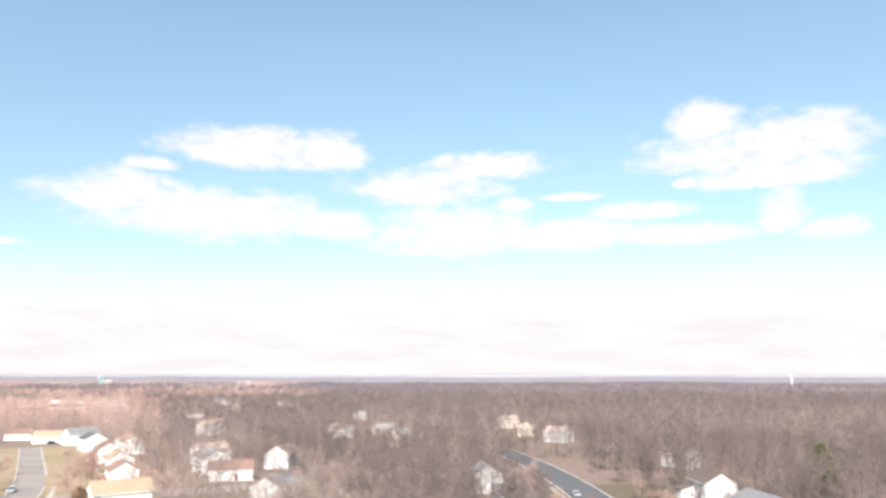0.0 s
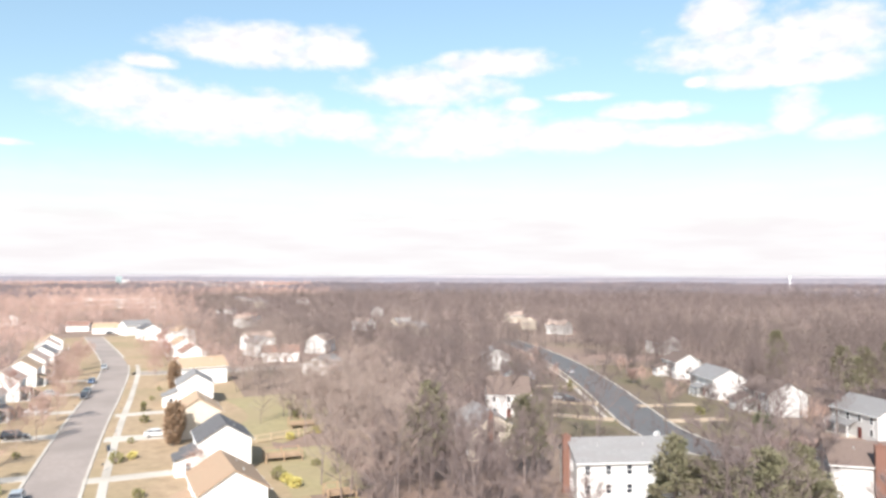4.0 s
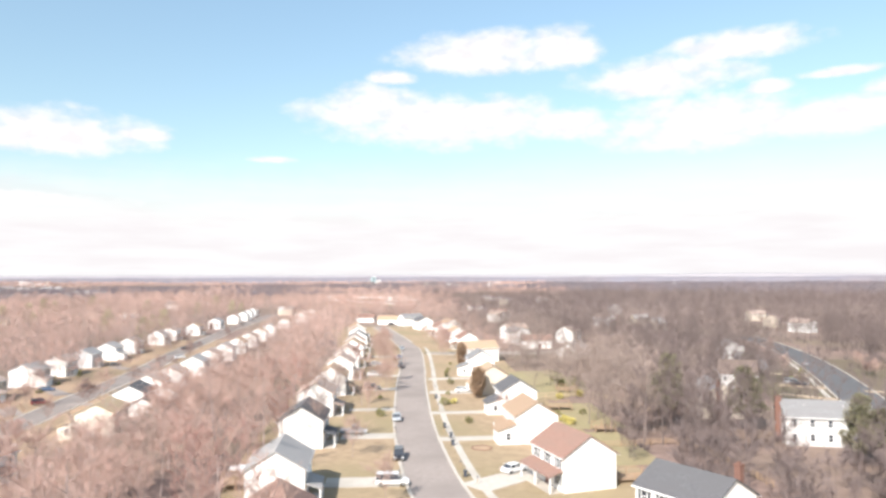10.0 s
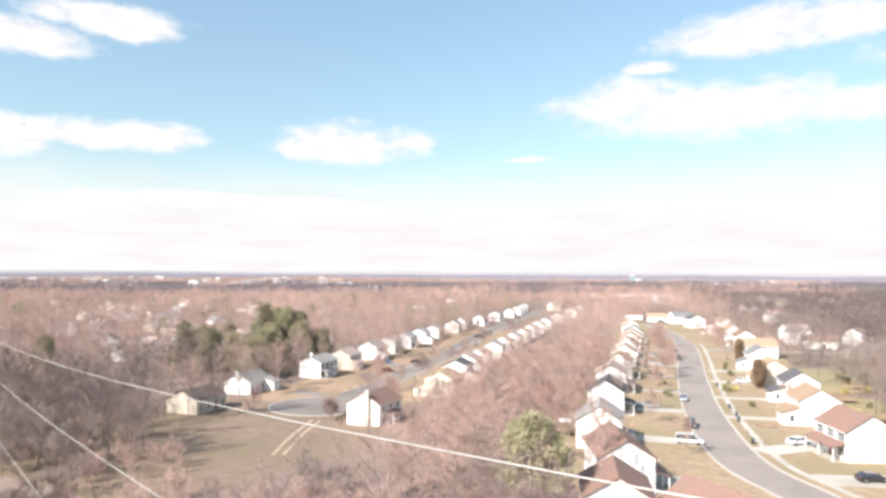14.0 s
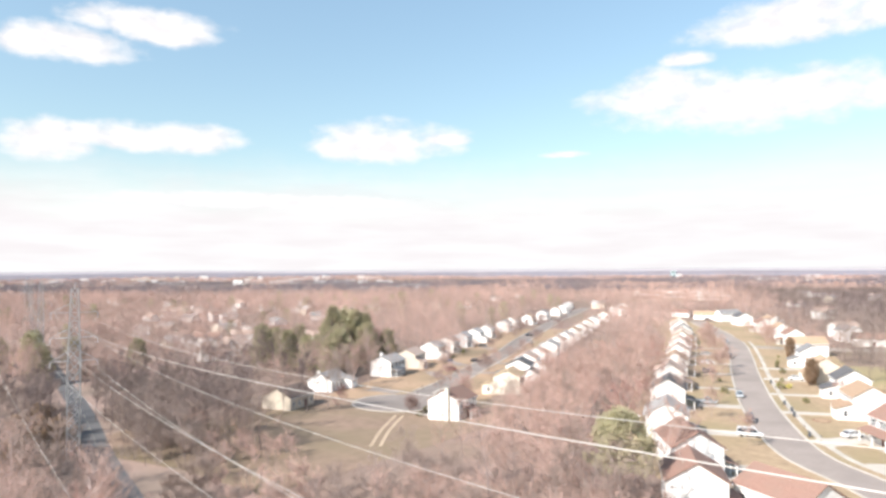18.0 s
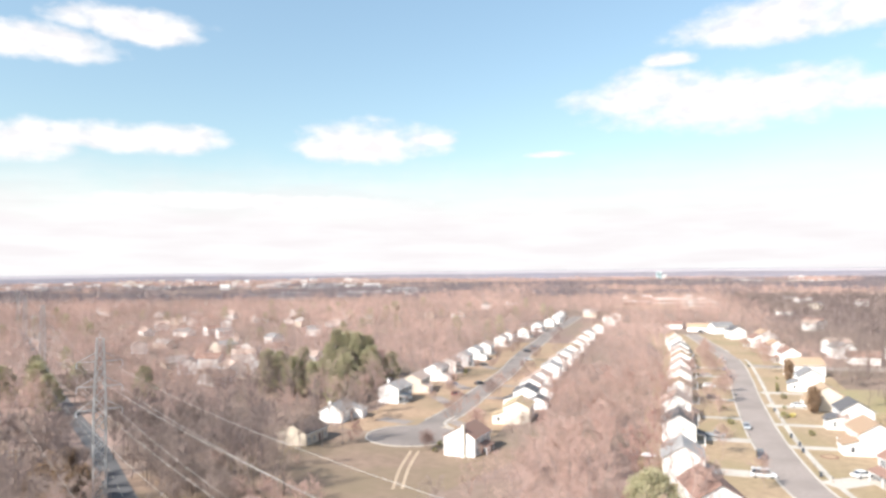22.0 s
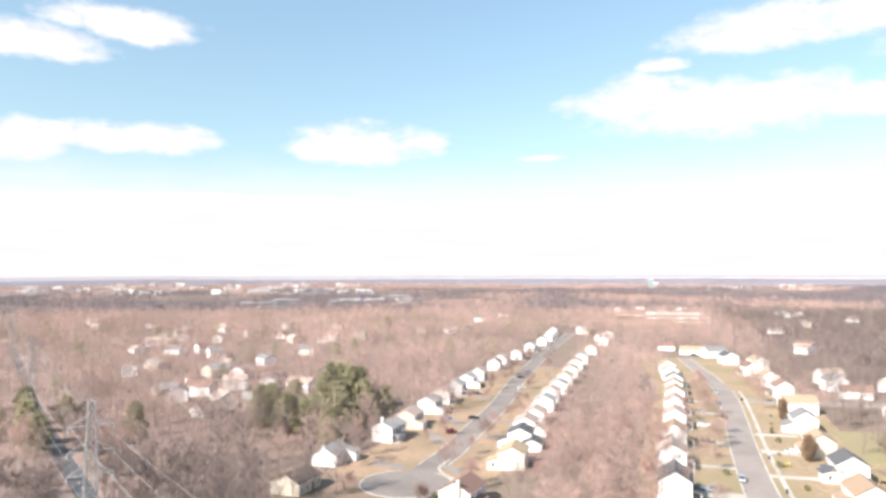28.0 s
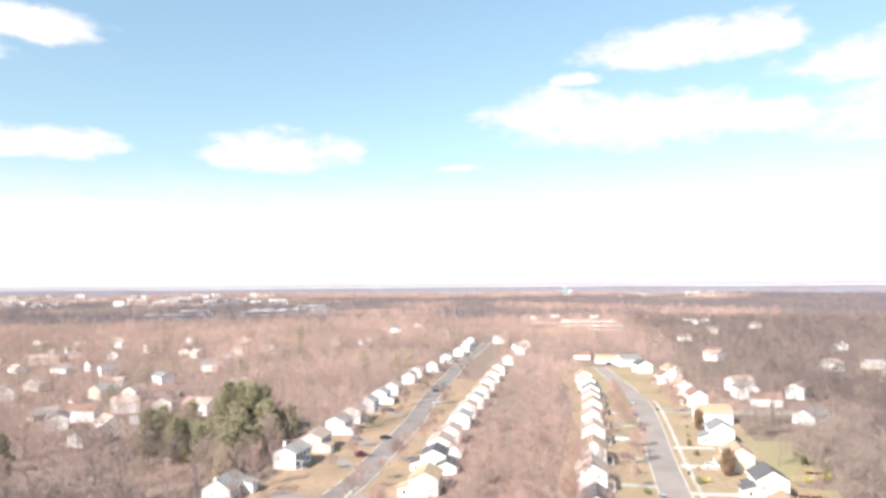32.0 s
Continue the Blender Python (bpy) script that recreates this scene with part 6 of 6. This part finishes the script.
hoop = base("basketball_hoop", 22.6, 86.0, 0.0, 40, "white basketball backboard on a pole at the road's edge", "basketball hoop")
child("pole", Shape().tube((0, 0, -0.3), (0, 0, 3.2), 0.07, 0.06, 8).mesh("pole", "steel"), hoop)
child("backboard", Shape().prism([(-0.9, 2.8), (0.9, 2.8), (0.9, 3.5), (0.6, 3.8), (-0.6, 3.8), (-0.9, 3.5)], "y", 0.3, 0.36).mesh("backboard", "trim"), hoop)
child("arm", Shape().tube((0, 0, 3.15), (0, 0.32, 3.2), 0.05, 0.05, 6).mesh("arm", "steel"), hoop)


def block(name, x, y, turn, w, d, h, wall, label, storeys=1, roof="r_grey"):
    """A flat-roofed building with parapet and bands of windows."""
    ob = base(name, x, y, ground_z(x, y), turn, label, "building", "far buildings")
    child("wall", Shape().box(-w / 2, -d / 2, -2, w / 2, d / 2, h).mesh("wall", wall), ob)
    child("roof", Shape().box(-w / 2 + 0.4, -d / 2 + 0.4, h - 0.1, w / 2 - 0.4, d / 2 - 0.4, h + 0.05).mesh("roof", roof), ob)
    par = Shape()
    for a in ((-w / 2, -d / 2, w / 2, -d / 2 + 0.4), (-w / 2, d / 2 - 0.4, w / 2, d / 2), (-w / 2, -d / 2, -w / 2 + 0.4, d / 2), (w / 2 - 0.4, -d / 2, w / 2, d / 2)):
        par.box(a[0] - 0.02, a[1] - 0.02, h - 0.2, a[2] + 0.02, a[3] + 0.02, h + 0.7)
    child("parapet", par.mesh("parapet", "trim"), ob)
    for k in range(storeys):
        z = h * (k + 0.35) / storeys
        z1 = h * (k + 0.75) / storeys
        for sg in (-1, 1):
            child("window_band", Shape().box(-w / 2 + 1, sg * d / 2 - 0.06, z, w / 2 - 1, sg * d / 2 + 0.06, z1).mesh("window_band", "glass"), ob)
    return ob


block("school", -400, 720, 25, 70, 26, 6, "white", "long low school building with pale walls", 1, "r_brown")
block("school_wing", -455, 705, 25, 34, 22, 5, "brick", "low red-brick school wing", 1, "r_brown")
block("school_wing", -350, 660, 25, 40, 20, 5, "white", "low pale school wing", 1, "r_tan")
lf = along([(-330, 615), (-400, 660), (-470, 700)])
laid("lawn_school", *strip(lf, -45, 20, 0.3), "grass", "open straw-coloured school field", "lawn")
for x, y, w in ((-1246, 883, 95), (-1300, 960, 110), (-1276, 718, 90), (-1330, 690, 60), (-1394, 1161, 70), (-1190, 1010, 50), (-1420, 830, 60)):
    block("warehouse", x, y, 50, w, 40, 8, "white", "long white flat-roofed warehouse among woods", 1)


def far_block(name, x, y, turn, w, d, h, wall, label):
    """A distant flat-roofed building: walls and a roof slab with its edge."""
    ob = base(name, x, y, ground_z(x, y) + 1.0, turn, label, "building", "far buildings")
    child("wall", Shape().box(-w / 2, -d / 2, -3, w / 2, d / 2, h).box(-w * 0.2, -d * 0.3, h, w * 0.05, d * 0.1, h + 2).mesh("wall", wall), ob)
    child("roof", Shape().box(-w / 2 - 0.3, -d / 2 - 0.3, h, w / 2 + 0.3, d / 2 + 0.3, h + 0.8).mesh("roof", "r_pale"), ob)
    return ob


proto = [far_block("warehouse", -2700, 664, 65, 90, 40, 9, "white", "distant white flat-roofed warehouse"), far_block("office_block", -2640, 930, 60, 46, 22, 16, "beige", "distant beige office block"),
         far_block("warehouse", -2310, 612, 68, 130, 50, 9, "grey", "distant grey flat-roofed warehouse"), far_block("office_block", -2900, 1300, 60, 34, 20, 20, "white", "distant white office block")]
rng = random.Random(77)
for i in range(250):
    a = radians(rng.uniform(-84, -50) if i < 210 else rng.uniform(-30, 18))
    r = 2150 + 2150 * rng.random() ** 0.8 if i < 210 else rng.uniform(2700, 4200)
    x, y = math.sin(a) * r, math.cos(a) * r - 100
    k = rng.uniform(0.3, 0.85)
    copy_thing(proto[i % 4], pose(x, y, ground_z(x, y) + 1.0, 0, 0, 60 + rng.uniform(-12, 12))).scale = (k, k, 0.5 + 0.4 * rng.random())

tw = (-1369, 2594)
t = block("tower_block", *tw, 20, 21, 18, 37, "teal", "tall blue-green glazed tower block on the horizon", 11)
wt = base("water_tower", 0.452 * 2600 - 10, 1.0227 * 2600 - 33, 0.0, 0, "white water tower on the horizon", "water tower")
child("column", Shape().tube((0, 0, -6), (0, 0, 30), 2.0, 1.6, 12).mesh("column", "trim"), wt)
tk = Shape()
prof = [(1.6, 30), (3.8, 32), (4.6, 35), (3.8, 38), (1.6, 40)]
for (r0, z0), (r1, z1) in zip(prof, prof[1:]):
    tk.tube((0, 0, z0), (0, 0, z1), r0, r1, 16)
child("tank", tk.mesh("tank", "trim"), wt)


def hills(name, r, low, high, seed, mat, label):
    """A long uneven ridge closing the view."""
    n = 160
    vs, fs = [], []
    for i in range(n + 1):
        a = radians(-140 + 280 * i / n)
        h = low + (high - low) * (0.5 + 0.5 * noise.noise((i * 0.13, seed, 0.0))) + 2.5 * noise.noise((i * 0.9, seed, 3.0))
        for rr, z in ((r, -30), (r + 60, h * 0.8), (r + 160, h), (r + 330, -30)):
            vs.append((math.sin(a) * rr, math.cos(a) * rr - 100, z))
    for i in range(n):
        for j in range(3):
            k = 4 * i + j
            fs.append((k, k + 1, k + 5, k + 4))
    me = mesh_of(name, vs, fs, mat)
    for p in me.polygons:
        p.use_smooth = True
    tagged(new(name, me), label, "hills", kind="structure")


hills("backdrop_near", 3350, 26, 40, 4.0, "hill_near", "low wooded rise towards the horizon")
hills("backdrop_far", 4400, 41, 54, 9.0, "hill_far", "hills on the horizon, tinted pale like haze")


def planting_bed(x, y, r, n):
    """A round bed edged with a ring of bricks laid on the lawn."""
    ob = base("planting_bed", x, y, ground_z(x, y), 0, "round mulched bed edged with reddish bricks on the lawn", "planting bed")
    rim = [(r * math.cos(i * math.tau / 24), r * math.sin(i * math.tau / 24)) for i in range(24)]
    bed = Shape()
    bed.add([Vector((0, 0, 0.16))] + [Vector((px, py, 0.07)) for px, py in rim] + [Vector((px, py, -0.1)) for px, py in rim],
            [(0, 1 + i, 1 + (i + 1) % 24) for i in range(24)] + [(1 + i, 25 + i, 25 + (i + 1) % 24, 1 + (i + 1) % 24) for i in range(24)])
    child("mulch", bed.mesh("mulch", "wood"), ob)
    edge = Shape().box(-0.2, -0.1, -0.05, 0.2, 0.1, 0.13).mesh("brick", "brick")
    for i in range(n):
        a = i * math.tau / n
        child("brick", edge, ob, pose((r + 0.1) * math.cos(a), (r + 0.1) * math.sin(a), 0, 0, 0, math.degrees(a) + 90))


planting_bed(-47.5, 36.0, 1.7, 26)
deck(-20.0, 25.0, 28, 5.0, 3.6, 0.6)
